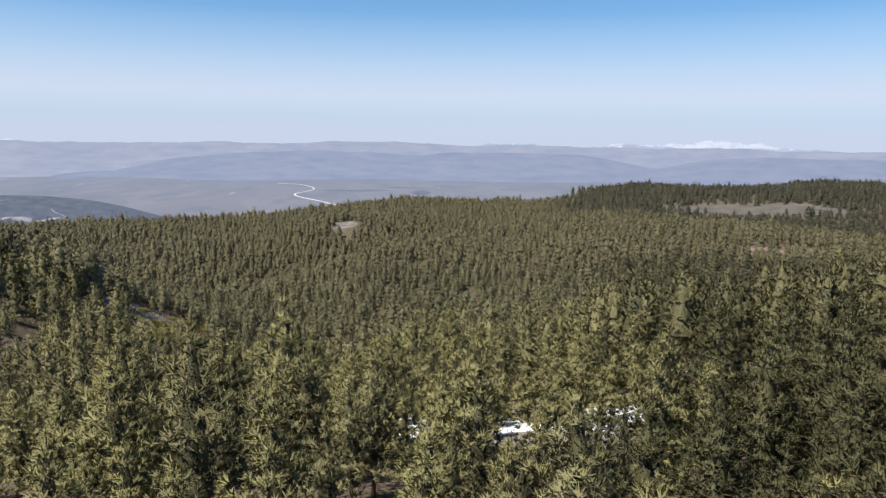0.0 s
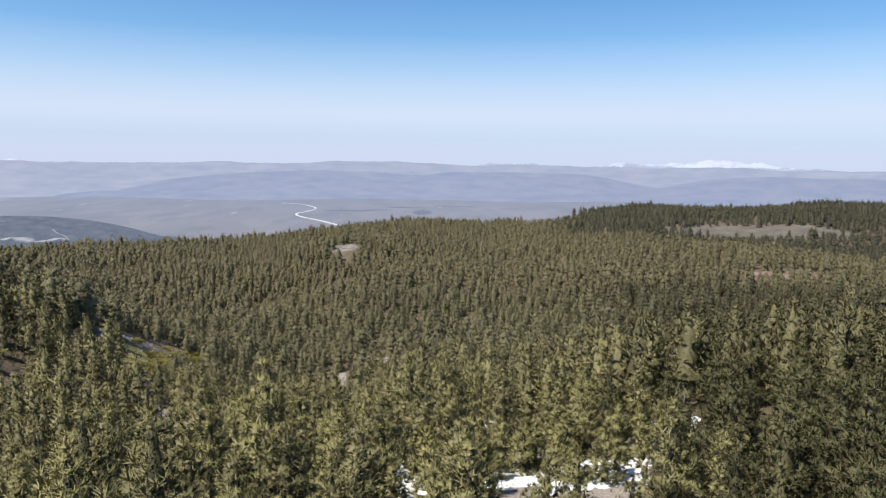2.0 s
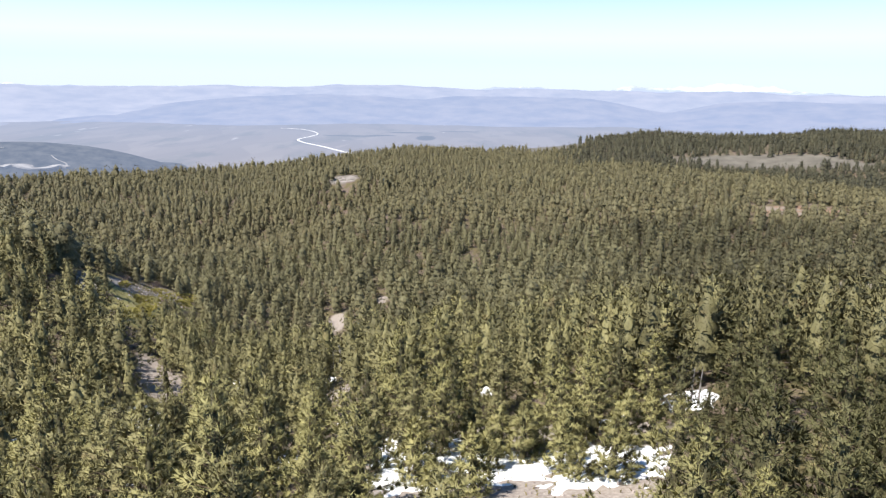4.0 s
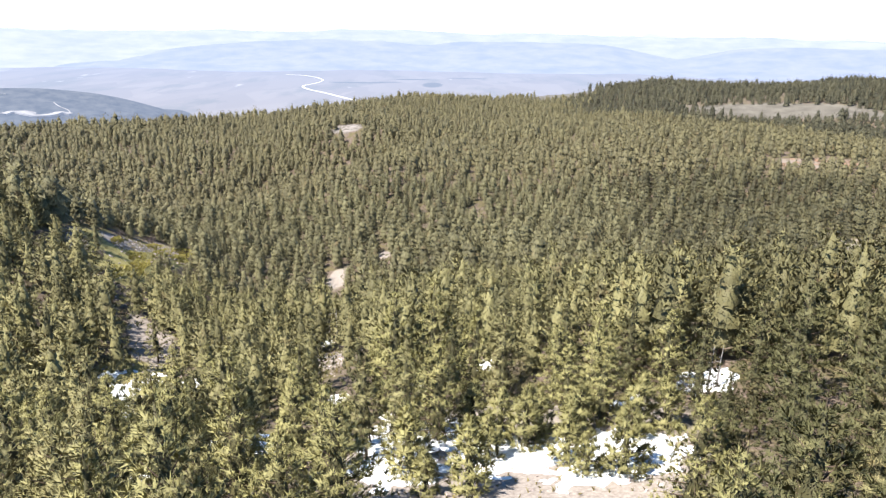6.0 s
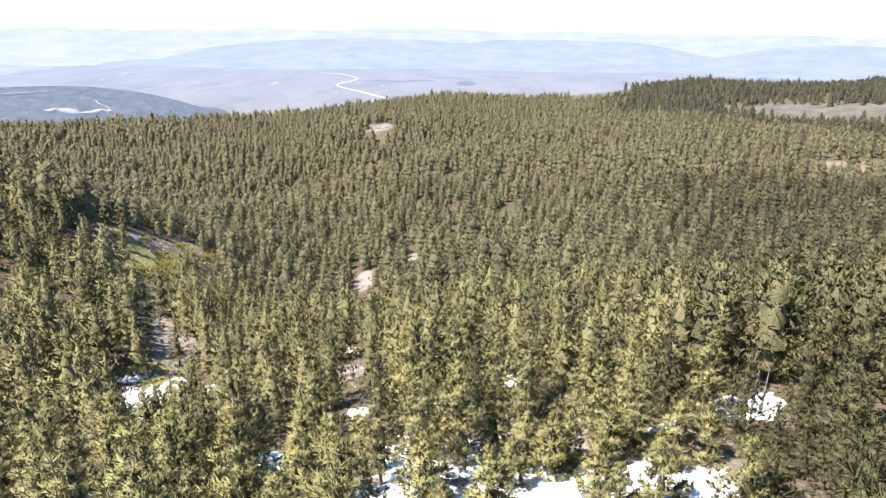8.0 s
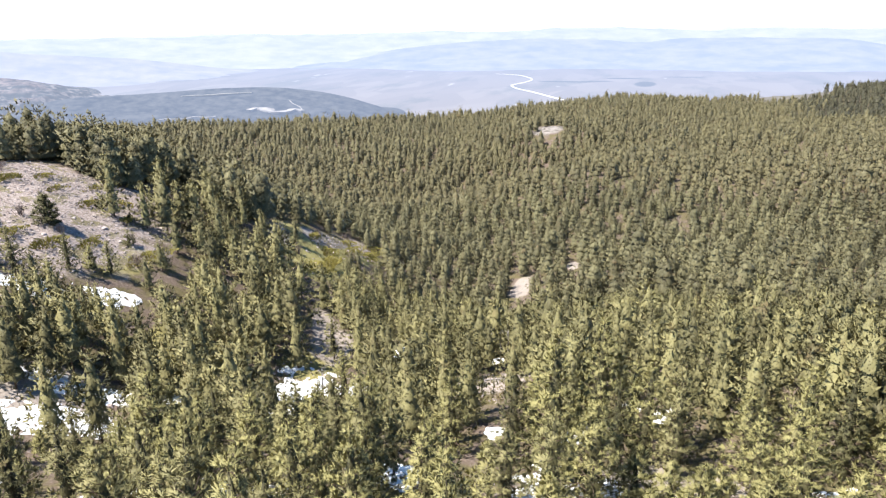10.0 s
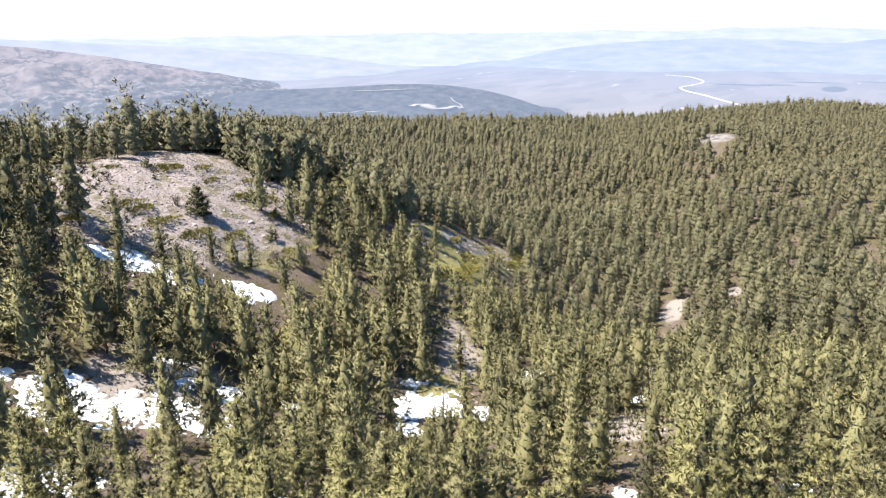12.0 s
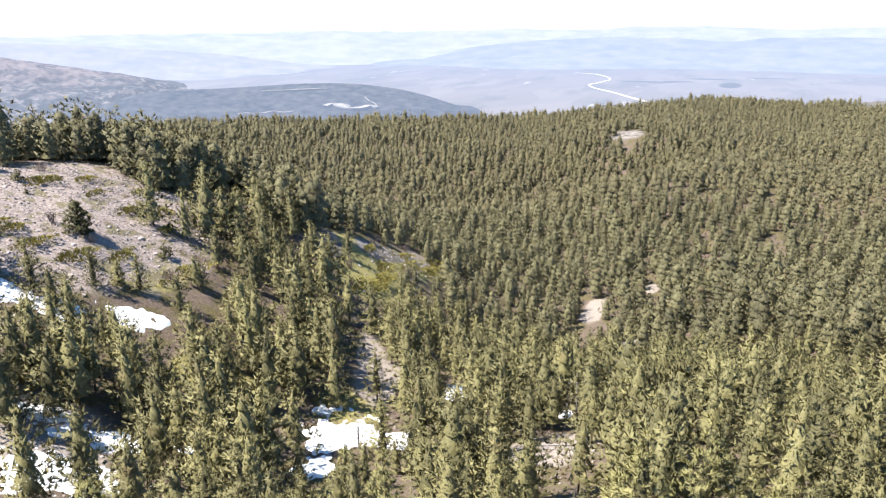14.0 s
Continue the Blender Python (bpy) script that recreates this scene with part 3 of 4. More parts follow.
def pine(seed, high=9.0, wide=2.6, bare=0.12, whorls=12, branches=6, clumps=8, blades=18, size=0.38, width=0.18, limbs=True, lean=0.02, ragged=0.25, core=9, tiers=6, heart=0.3, blunt=0.75, rise=1.0):
    """A pine of whorled, upswept branches that carry brushes of needles. Returns the crown's corners and normals, the number of its inner triangles, trunk and branches."""
    rng = np.random.RandomState(seed)
    wood, boughs = Wood(), Wood()
    C, W, O, S = [], [], [], []
    bend = rng.normal(0, lean, 2)

    def axis(z):
        return np.array([bend[0] * z * z / high, bend[1] * z * z / high, z])

    cuts = np.linspace(0, 1, 6)
    for u0, u1 in zip(cuts[:-1], cuts[1:]):
        wood.rod(axis(high * u0 - (0.3 if u0 == 0 else 0)), axis(high * u1), 0.016 * high * (1 - u0 * 0.93), 0.016 * high * (1 - u1 * 0.93), 6 if limbs else 3)
    lop = rng.uniform(0, 6.28)
    for k in range(whorls):
        u = (k + rng.uniform(0.25, 0.75)) / whorls
        z = high * (bare + (1 - bare) * u * 0.95)
        reach = wide * (1 - u) ** blunt * min(1.0, 0.86 + 0.9 * u) + 0.12
        turn = rng.uniform(0, 6.28)
        many = max(3, round(branches * (1 - 0.45 * u)))
        for b in range(many):
            if rng.uniform() < ragged * 0.45:
                continue
            g = turn + 6.28 * b / many + rng.normal(0, 0.22)
            L = reach * rng.uniform(1 - ragged, 1 + ragged * 0.6) * (1 + 0.12 * math.cos(g - lop))
            e = math.radians((4 + 48 * u) * rise + rng.normal(0, 7))
            out = np.array([math.cos(g), math.sin(g), 0])
            side = np.array([-out[1], out[0], 0])
            base = axis(z + rng.normal(0, 0.1))
            tip = base + out * L * math.cos(e) + [0, 0, L * math.sin(e)]
            if limbs:
                boughs.rod(base, base + (tip - base) * 0.8, 0.022 + 0.012 * L, 0.012, 3)
            some = max(1, round(clumps * min(1.0, 0.35 + 0.65 * L / wide)))
            for i in range(some):
                s = 1 - (i / max(some, 2)) ** 1.15 * 0.78 - rng.uniform(0, 0.06)
                fan = (0.0 if i == 0 else rng.choice((-1, 1)) * rng.uniform(0.12, 0.42)) * L * (1.15 - s * 0.55)
                lift = 0.16 * L * s ** 3
                q = base + (tip - base) * s + side * fan + [0, 0, lift - 0.12 * abs(fan)] + rng.normal(0, 0.05, 3)
                C.append(q)
                w = out * 0.75 + side * np.sign(fan) * 0.45 * (fan != 0) + [0, 0, 0.15 + 0.7 * u + 0.35 * s]
                W.append(w / np.linalg.norm(w))
                far = (q - axis(z)) * [1, 1, 0.6] + [0, 0, 0.4 * reach]
                O.append(far / (np.linalg.norm(far) + 1e-9))
                S.append(size * (0.62 + 0.38 * min(1.0, L / (0.6 * wide))) * rng.uniform(0.8, 1.2))
    for z in (0.92, 0.97):
        C.append(axis(high * z)), W.append(np.array([0.0, 0, 1.0])), O.append(np.array([0, 0, 1.0])), S.append(0.55 * size)
    crown, soft, tone = spray(rng, np.array(C), np.array(W), np.array(O), np.array(S), blades, width, 0.22)
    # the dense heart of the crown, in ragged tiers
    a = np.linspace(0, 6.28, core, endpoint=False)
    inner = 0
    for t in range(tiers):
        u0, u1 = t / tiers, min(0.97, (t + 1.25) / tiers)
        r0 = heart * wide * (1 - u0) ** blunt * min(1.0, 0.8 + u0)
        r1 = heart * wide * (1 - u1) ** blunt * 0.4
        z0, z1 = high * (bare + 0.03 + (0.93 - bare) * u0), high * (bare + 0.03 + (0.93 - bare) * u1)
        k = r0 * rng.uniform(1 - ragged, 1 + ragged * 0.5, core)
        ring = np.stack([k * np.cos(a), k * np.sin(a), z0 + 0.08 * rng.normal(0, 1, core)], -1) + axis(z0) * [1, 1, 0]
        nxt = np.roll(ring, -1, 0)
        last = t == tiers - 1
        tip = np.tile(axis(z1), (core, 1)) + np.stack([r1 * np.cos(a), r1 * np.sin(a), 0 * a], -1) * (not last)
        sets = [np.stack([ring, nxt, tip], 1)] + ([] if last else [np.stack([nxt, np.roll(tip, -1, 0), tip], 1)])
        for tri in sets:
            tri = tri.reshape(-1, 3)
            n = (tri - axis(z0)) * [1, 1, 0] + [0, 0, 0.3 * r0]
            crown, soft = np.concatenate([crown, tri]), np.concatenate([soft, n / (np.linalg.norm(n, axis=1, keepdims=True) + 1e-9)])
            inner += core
    return crown, soft, np.concatenate([tone, np.zeros(3 * inner)]), inner, wood, boughs


def tris(corners):
    return np.arange(len(corners)).reshape(-1, 3)


# ---- where trees stand: open places as x, y, half lengths, turn ----
OPEN = [
    (-91, 104, 17.5, 20.5, 0), (-86, 122, 8, 9, 0), (-80, 97, 9, 9, 0), (-75, 106, 8.5, 12.5, 0), (-101, 119, 13, 10, 20), (-86, 137, 5, 12, 10), (-43, 369, 9, 13, 8), (224, 462, 68, 21, -30), (8, 54.5, 11, 8.5, 0), (8, 46, 9, 7, 0), (-52, 69, 10, 6, 40),
    (-37, 97, 5, 7, 0), (-57, 141, 6, 15, 25), (-61, 164, 5, 13, -8), (-32.5, 90, 3.2, 6, 31), (-38.5, 107, 3.6, 12, 20), (-11, 94, 3.6, 9, 8), (-13, 110, 3, 4, 0), (112, 640, 34, 40, -8),
]
SMALL_OPEN = [
    (94, 158, 10, 10, -30), (134, 264, 12, 8, -10), (153, 268, 8, 7, 0), (-22.8, 181, 2.4, 10, 10), (-12.7, 163, 2.0, 8, 8), (-12, 194, 1.6, 8, 6), (-44, 116, 2.2, 10, 30), (-29, 113, 1.8, 6, 22), (-68, 146, 2.4, 8, 32), (16, 238, 3, 10, 0),
    (0, 220, 3, 8, 0), (-76, 87, 5, 2.6, 30), (-66, 97, 3.6, 2, 40), (-43.5, 52, 3.2, 5.5, 61), (-60.5, 60.5, 2.8, 6, 61), (-29.5, 55, 2.2, 4, 50), (-30, 117, 2.5, 6, 15), (-10, 143, 2.5, 5, 0),
    (26, 69, 3.5, 3, 0),
    (-13.3, 108.4, 1.5, 3.6, 12), (-11.1, 96.0, 1.5, 3.6, 12), (-6.7, 76.1, 1.5, 3.6, 12), (-0.9, 69.1, 1.5, 3.6, 7), (1.0, 76.4, 1.5, 3.6, 4), (4.9, 81.3, 1.5, 3.6, -0), (7.7, 78.6, 1.5, 3.6, -3),
]
# lower, younger growth in front of the open places
LOW = [(-65, 103, 8, 12, 0), (8, 51, 11, 4, 0), (-42, 60, 8, 6, 40), (-29, 86, 7, 9, 0), (-73, 85.5, 9, 6, 25), (212, 436, 60, 9, -30), (-53, 152, 6, 12, 0), (-38, 330, 12, 12, 8), (88, 138, 12, 9, 0), (-20, 170, 5, 10, 0)]


def inside(places, x, y, wobble=0.12):
    best = np.full(np.shape(x), -9.0)
    for cx, cy, a, b, turn in places:
        c, s = math.cos(radians(turn)), math.sin(radians(turn))
        u, v = ((x - cx) * c + (y - cy) * s) / a, (-(x - cx) * s + (y - cy) * c) / b
        best = np.maximum(best, 1.05 - np.hypot(u, v) + wobble * np.sin(x * 0.9 + y * 0.3) + wobble * np.sin(y * 0.8))
    return best


# pines that stand out: x, y, height
TALL = [(-12.4, 51.5, 9.2), (-3.6, 51.0, 9.5), (17.5, 50.5, 8.4), (29.0, 68.0, 8.6), (-37.9, 108.1, 8.2), (-72.8, 97.1, 5.6), (-74.5, 90.0, 7.6),
        (-70.0, 101.7, 5.8), (-26.9, 81.8, 6.6), (-30.0, 94.6, 7.6), (31.5, 57.5, 9.8), (-21.0, 50.0, 8.6), (4.0, 70.5, 8.2), (8.5, 72.0, 8.8), (13.0, 69.8, 8.0), (17.2, 72.5, 9.0), (21.5, 67.8, 8.6), (-4.2, 72.5, 8.4), (-83.5, 131.0, 6.2), (-79.5, 123.5, 5.4), (-90.5, 126.5, 4.8)]
# dark pines past the snow: x, y, height
SHADY = [(27.0, 59.5, 9.0), (25.5, 56.0, 8.4), (29.0, 53.5, 9.4), (33.5, 62.5, 9.2), (22.5, 63.5, 7.6), (33.0, 52.0, 9.6), (28.0, 48.5, 9.0), (36.5, 57.0, 9.4), (24.0, 61.6, 4.6), (22.4, 58.6, 4.8), (21.0, 55.2, 6.0), (24.6, 58.9, 5.2), (26.6, 63.4, 5.6), (24.2, 53.4, 6.6)]
YOUNG = [(0.9, 57.0, 5.6), (5.5, 64.9, 5.0), (7.6, 63.8, 4.8), (11.8, 58.5, 4.6), (15.0, 55.8, 5.2), (10.7, 64.0, 4.4), (4.8, 54.3, 5.6), (-0.2, 69.5, 4.6), (-53.4, 76.8, 3.4),
         (-44.3, 63.4, 3.0), (-71.9, 100.1, 3.6), (19.6, 61.5, 4.6), (-8.4, 61.0, 4.4), (13.4, 62.5, 5.0), (-4.0, 62.5, 5.0), (9.4, 62.2, 5.4), (17.4, 61.2, 5.2), (6.4, 60.2, 4.2), (12.6, 56.0, 3.6), (2.0, 54.0, 3.4)]


SAPLINGS = [(-100.6, 109.5, 1.9), (-84.5, 117.5, 2.4), (-96.2, 107.2, 0.9), (-74.8, 111.5, 2.2), (-79.5, 118.0, 1.6)]

SUNNY = [(9, 60.2, 5.6, 3.0, -10), (15.6, 57.3, 4.0, 2.4, 10), (-52.5, 69.5, 7.0, 3.2, 42), (-37, 97.3, 4.0, 4.6, 0), (-77.5, 86.8, 4.0, 1.6, 30), (-60.6, 66, 2.4, 1.6, 0), (-61, 160, 4, 12, 8)]


def stand():
    """Places of all trees: x, y, height, turn."""
    rng = np.random.RandomState(7)
    s = 3.7
    gx, gy = np.meshgrid(np.arange(-640, 620, s), np.arange(-40, 800, s))
    x = (gx + (np.arange(gx.shape[0]) % 2)[:, None] * s / 2 + rng.uniform(-1.6, 1.6, gx.shape)).ravel()
    y = (gy + rng.uniform(-1.6, 1.6, gx.shape)).ravel()
    # a closer row behind the stony hilltop
    x = np.concatenate([x, -108 + 20 * rng.uniform(-1, 1, 70)])
    y = np.concatenate([y, 138 + 13 * rng.uniform(-1, 1, 70)])
    # a thicket fills the gully
    x = np.concatenate([x, rng.uniform(-95, 5, 420)])
    y = np.concatenate([y, rng.uniform(325, 368, 420)])
    r, az = np.hypot(x, y - 5), np.degrees(np.arctan2(x, y + 5))
    keep = (r < 740) & (((az > -70) & (az < 44)) | (r < 60)) & (r > 9)
    thick = np.interp(r, [45, 75, 120, 150], [0.8, 0.84, 0.9, 0.96])
    thick = np.where((x < -84) & (y < 104), 1.0, thick)
    thick = np.where((x > -73) & (x < -57) & (y > 84) & (y < 116), 0.6, thick)
    thick = np.where((x > -66) & (x < -34) & (y > 40) & (y < 74), 0.7, thick)
    keep &= rng.uniform(size=x.size) < np.where((x > -4) & (y > 62) & (y < 112), 0.95, np.where((x > 20) & (y < 90), 1.0, thick))
    keep &= r < np.interp(np.degrees(np.arctan2(x, np.maximum(y, 1e-3))), BROW_AZ, BROW_R) + 45
    keep &= (r < 380) | (np.random.RandomState(8).uniform(size=x.size) < 0.85)
    keep &= (inside(OPEN, x, y) < 0.1) & (inside(SMALL_OPEN, x, y, 0.05) < 0.05)
    # no tall tree stands where its shadow would cover the sunlit snow
    for reach in (2.2, 4.4, 6.4):
        keep &= inside(SUNNY, x + 0.87 * reach, y + 0.5 * reach, 0.05) < 0.15
    for hx, hy, _ in TALL + YOUNG + SHADY:
        keep &= np.hypot(x - hx, y - hy) > 2.4
    x, y = x[keep], y[keep]
    h = np.interp(np.hypot(x, y - 20), [95, 140, 260], [8.4, 6.4, 5.6]) * np.exp(rng.normal(0, 0.17, x.size))
    h *= 1 + 0.12 * np.sin(x * 0.05 + 1) * np.sin(y * 0.043)
    h = np.where((y < 58) & (x > -30), h * 0.95, h)
    h = np.where((x < -28) & (y < 105), h * 1.05, h)
    h = np.where((x > 24) & (y < 80), h * 1.15, h)
    h = np.where(inside(LOW, x, y) > 0, h * 0.6, h)
    h = np.where((y > 112) & (y < 156) & (x < -72), h * 1.35, h)
    h = np.where((y > 68) & (y < 104) & (x < -84), h * 1.3, h)
    return x, y, np.clip(h, 3.2, 12.0), rng.uniform(0, 6.28, x.size)


TX, TY, TH, TT = stand()
TZ = ground_z(TX, TY)
DIST = np.hypot(TX, TY - 28)
AZ = np.degrees(np.arctan2(TX, TY + 5))
INVIEW = (AZ > -70) & (AZ < 44)
ORDER = np.argsort(np.where(INVIEW & (TY > 14), DIST, 1e6))
NEAR = ORDER[:235]
rank = np.full(len(TX), 10 ** 6)
rank[ORDER] = np.arange(len(ORDER))
MIDNEAR = np.where((rank >= 235) & (DIST < 135) & INVIEW)[0]
MID = np.where(((DIST >= 135) & (DIST < 240) & INVIEW) | (~INVIEW))[0]
FAR = np.where((DIST >= 240) & INVIEW)[0]


def plant_one(name, seed, mat, label, category, group, **shape):
    crown, soft, tone, inner, wood, boughs = pine(seed, **shape)
    tree = new(name)
    tree.empty_display_size = 0.3
    tagged(tree, label, category, group)
    trunk = under(new("trunk", wood.mesh("trunk", MAT_BARK)), tree, "grey-brown bark")
    tagged(under(new("branchwork", boughs.mesh("branchwork", MAT_BARK)), trunk), kind="stuff")
    f = tris(crown)
    # the inner tiers get the painted shade colour
    leaves = under(new("crown", mesh_of("crown", crown, f, [mat, MAT_HEART_SHADE], np.arange(len(f)) >= len(f) - inner, normals=soft)), tree)
    leaves.data.attributes.new("tint", "FLOAT", "POINT").data.foreach_set("value", tone.astype(np.float32))
    return tree


def set_tree(source, used, x, y, h, turn, full=9.0):
    m = Matrix.LocRotScale((x, y, float(ground_z(x, y)) - 0.15), Euler((0, 0, turn)), [h / full] * 3)
    if not used:
        source.matrix_basis = m
        return source
    ob = copy_thing(source, m)
    ob.scale = [h / full] * 3
    return ob


VARIETIES = [
    (MAT_NEEDLES_YOUNG, "bushy yellow-green pine tree on the slope", dict(wide=2.92, bare=0.05, clumps=9, blunt=0.80)),
    (MAT_NEEDLES, "slim green pine tree with gaps in its crown", dict(wide=2.53, bare=0.1, ragged=0.38, blunt=0.82)),
    (MAT_NEEDLES, "broad ragged green pine with spreading branches", dict(wide=2.75, bare=0.14, whorls=10, ragged=0.42, clumps=9, rise=0.8, blunt=0.80)),
    (MAT_NEEDLES_YOUNG, "slender yellow-green pine tree on the slope", dict(wide=2.57, bare=0.06, blunt=0.86)),
    (MAT_NEEDLES_DARK, "ragged dark green pine with a bare lower trunk", dict(wide=2.40, bare=0.2, ragged=0.4, blunt=0.82)),
    (MAT_NEEDLES_DARK, "dense dark green pine tree on the slope", dict(wide=2.83, bare=0.06, whorls=12, blunt=0.82)),
    (MAT_NEEDLES, "tall green pine with a high crown", dict(wide=2.53, bare=0.18, ragged=0.3, blunt=0.75)),
]


def plant_near():
    made = [plant_one("pine_tree", 40 + k, mat, label, "pine tree", "pines of the near slope", **shape) for k, (mat, label, shape) in enumerate(VARIETIES)]
    used = set()
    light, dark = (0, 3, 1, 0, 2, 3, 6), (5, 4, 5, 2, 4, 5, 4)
    # right-hand pines take the dark varieties, some shade included in their colour
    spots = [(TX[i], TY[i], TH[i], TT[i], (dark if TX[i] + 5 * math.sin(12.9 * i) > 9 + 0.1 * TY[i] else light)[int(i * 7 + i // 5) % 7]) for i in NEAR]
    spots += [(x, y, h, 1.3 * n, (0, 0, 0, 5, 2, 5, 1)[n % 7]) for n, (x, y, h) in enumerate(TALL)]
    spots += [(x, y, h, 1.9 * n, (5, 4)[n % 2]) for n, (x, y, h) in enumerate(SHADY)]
    for x, y, h, turn, k in spots:
        set_tree(made[k], k in used, x, y, h, turn)
        used.add(k)
    young = [plant_one("young_pine", 60 + k, MAT_NEEDLES_YOUNG, "young bright green pine standing in snow and grass", "young pine", "young pines in the clearings",
                       high=5.0, wide=1.55, bare=0.03, whorls=10, clumps=5, size=0.5) for k in range(2)]
    for n, (x, y, h) in enumerate(YOUNG):
        set_tree(young[n % 2], n >= 2, x, y, h, 0.9 * n, 5.0)
    lone = plant_one("lone_pine", 77, MAT_NEEDLES_DARK, "small dense pine alone on the stony hilltop", "pine tree", "", high=5.0, wide=2.0, bare=0.03, whorls=9, ragged=0.2, size=0.6, blunt=0.6)
    set_tree(lone, False, -82.7, 104.3, 4.8, 0.4, 5.0)
    small = plant_one("pine_sapling", 78, MAT_NEEDLES_DARK, "small dark bushy pine sapling on bare stones", "sapling", "saplings on the hilltop", high=5.0, wide=2.6, bare=0.0, whorls=7, ragged=0.3, clumps=4, size=0.9)
    for n, (x, y, h) in enumerate(SAPLINGS):
        set_tree(small, n > 0, x, y, h, 1.1 * n, 5.0)


plant_near()


def forest(name, label, which, shapes, mat, heart, wood=True):
    """Many trees in one mesh."""
    V, N, F, I, T, at = [], [], [], [], [], 0
    for k, shape in enumerate(shapes):
        some = which[(which % len(shapes)) == k]
        if not len(some):
            continue
        v, n, tone, inner, sticks, _ = pine(200 + k, limbs=False, **shape)
        f = tris(v)
        idx = np.where(np.arange(len(f)) >= len(f) - inner, 2, 0)
        if wood:
            wv, wf = np.array(sticks.v), np.array(sticks.f)
            t = np.concatenate([wf[:, [0, 1, 2]], wf[:, [0, 2, 3]]])
            f = np.concatenate([f, t + len(v)])
            wn = (wv - np.repeat(wv.reshape(-1, 3, 3).mean(1), 3, 0)) * [1, 1, 0]
            v, n = np.concatenate([v, wv]), np.concatenate([n, wn / (np.linalg.norm(wn, axis=1, keepdims=True) + 1e-9)])
            idx, tone = np.concatenate([idx, np.ones(len(t), int)]), np.concatenate([tone, np.zeros(len(wv))])
        c, s, g = np.cos(TT[some])[:, None], np.sin(TT[some])[:, None], TH[some][:, None] / 9.0
        fat = g * (1 + 0.14 * np.sin(some * 4.7))[:, None]
        V.append(np.stack([(v[:, 0] * c - v[:, 1] * s) * fat + TX[some][:, None], (v[:, 0] * s + v[:, 1] * c) * fat + TY[some][:, None], v[:, 2] * g + TZ[some][:, None] - 0.15], -1).reshape(-1, 3))
        N.append(np.stack([n[:, 0] * c - n[:, 1] * s, n[:, 0] * s + n[:, 1] * c, n[:, 2] + 0 * c], -1).reshape(-1, 3))
        F.append((f[None] + (np.arange(len(some)) * len(v))[:, None, None] + at).reshape(-1, 3))
        I.append(np.tile(idx, len(some)))
        T.append((np.sin(some * 12.9898 + TX[some])[:, None] * 0.5 + tone[None]).ravel())
        at += len(some) * len(v)
    ob = new(name, mesh_of(name, np.concatenate(V), np.concatenate(F), [mat, MAT_BARK, heart], np.concatenate(I), normals=np.concatenate(N)))
    ob.data.attributes.new("tint", "FLOAT", "POINT").data.foreach_set("value", np.concatenate(T).astype(np.float32))
    return tagged(ob, label, "forest", kind="stuff")


SPARSE = [dict(wide=2.85 + 0.28 * (k % 3), bare=0.06 + 0.06 * (k % 3), whorls=9, branches=6, clumps=5, blades=6, size=0.58, width=0.3, ragged=0.22 + 0.12 * (k % 2), core=8, tiers=5, heart=0.45, blunt=0.72 + 0.12 * (k % 2)) for k in range(6)]
SMALL = [dict(wide=3.75 + 0.35 * (k % 3), bare=0.08, blunt=0.44 + 0.12 * (k % 2), whorls=7, branches=6, clumps=2, blades=3, size=0.85, width=0.46, ragged=0.3, core=8, tiers=5, heart=0.6) for k in range(6)]
TINY = [dict(wide=3.75 + 0.35 * (k % 3), bare=0.06, blunt=0.44 + 0.12 * (k % 2), whorls=4, branches=5, clumps=1, blades=2, size=1.1, width=0.45, ragged=0.3, core=5, tiers=3, heart=0.72) for k in range(6)]
# both sides take the darker copy; on the right it includes painted shade
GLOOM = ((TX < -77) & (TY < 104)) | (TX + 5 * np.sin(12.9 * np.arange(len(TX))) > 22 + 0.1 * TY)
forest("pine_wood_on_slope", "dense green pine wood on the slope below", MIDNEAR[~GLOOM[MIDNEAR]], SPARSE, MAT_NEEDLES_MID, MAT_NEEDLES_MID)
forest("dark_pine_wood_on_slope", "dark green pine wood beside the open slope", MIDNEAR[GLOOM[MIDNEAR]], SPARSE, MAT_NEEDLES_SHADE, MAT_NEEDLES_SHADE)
# the right part of the hollow takes a darker copy of the needles
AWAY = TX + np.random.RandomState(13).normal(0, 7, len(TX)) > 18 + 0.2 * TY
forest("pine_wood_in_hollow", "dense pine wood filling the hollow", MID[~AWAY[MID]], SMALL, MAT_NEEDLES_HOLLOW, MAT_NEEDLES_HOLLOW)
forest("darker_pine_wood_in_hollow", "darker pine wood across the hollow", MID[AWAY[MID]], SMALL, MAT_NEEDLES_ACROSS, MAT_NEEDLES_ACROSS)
# the far wood to the right is coloured darker than the rest
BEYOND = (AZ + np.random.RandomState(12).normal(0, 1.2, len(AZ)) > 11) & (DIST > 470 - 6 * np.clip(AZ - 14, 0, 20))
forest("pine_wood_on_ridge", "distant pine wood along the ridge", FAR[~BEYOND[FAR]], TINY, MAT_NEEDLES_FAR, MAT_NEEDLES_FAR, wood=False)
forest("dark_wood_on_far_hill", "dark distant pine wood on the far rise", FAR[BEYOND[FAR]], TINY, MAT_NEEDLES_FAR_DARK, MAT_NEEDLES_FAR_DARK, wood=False)


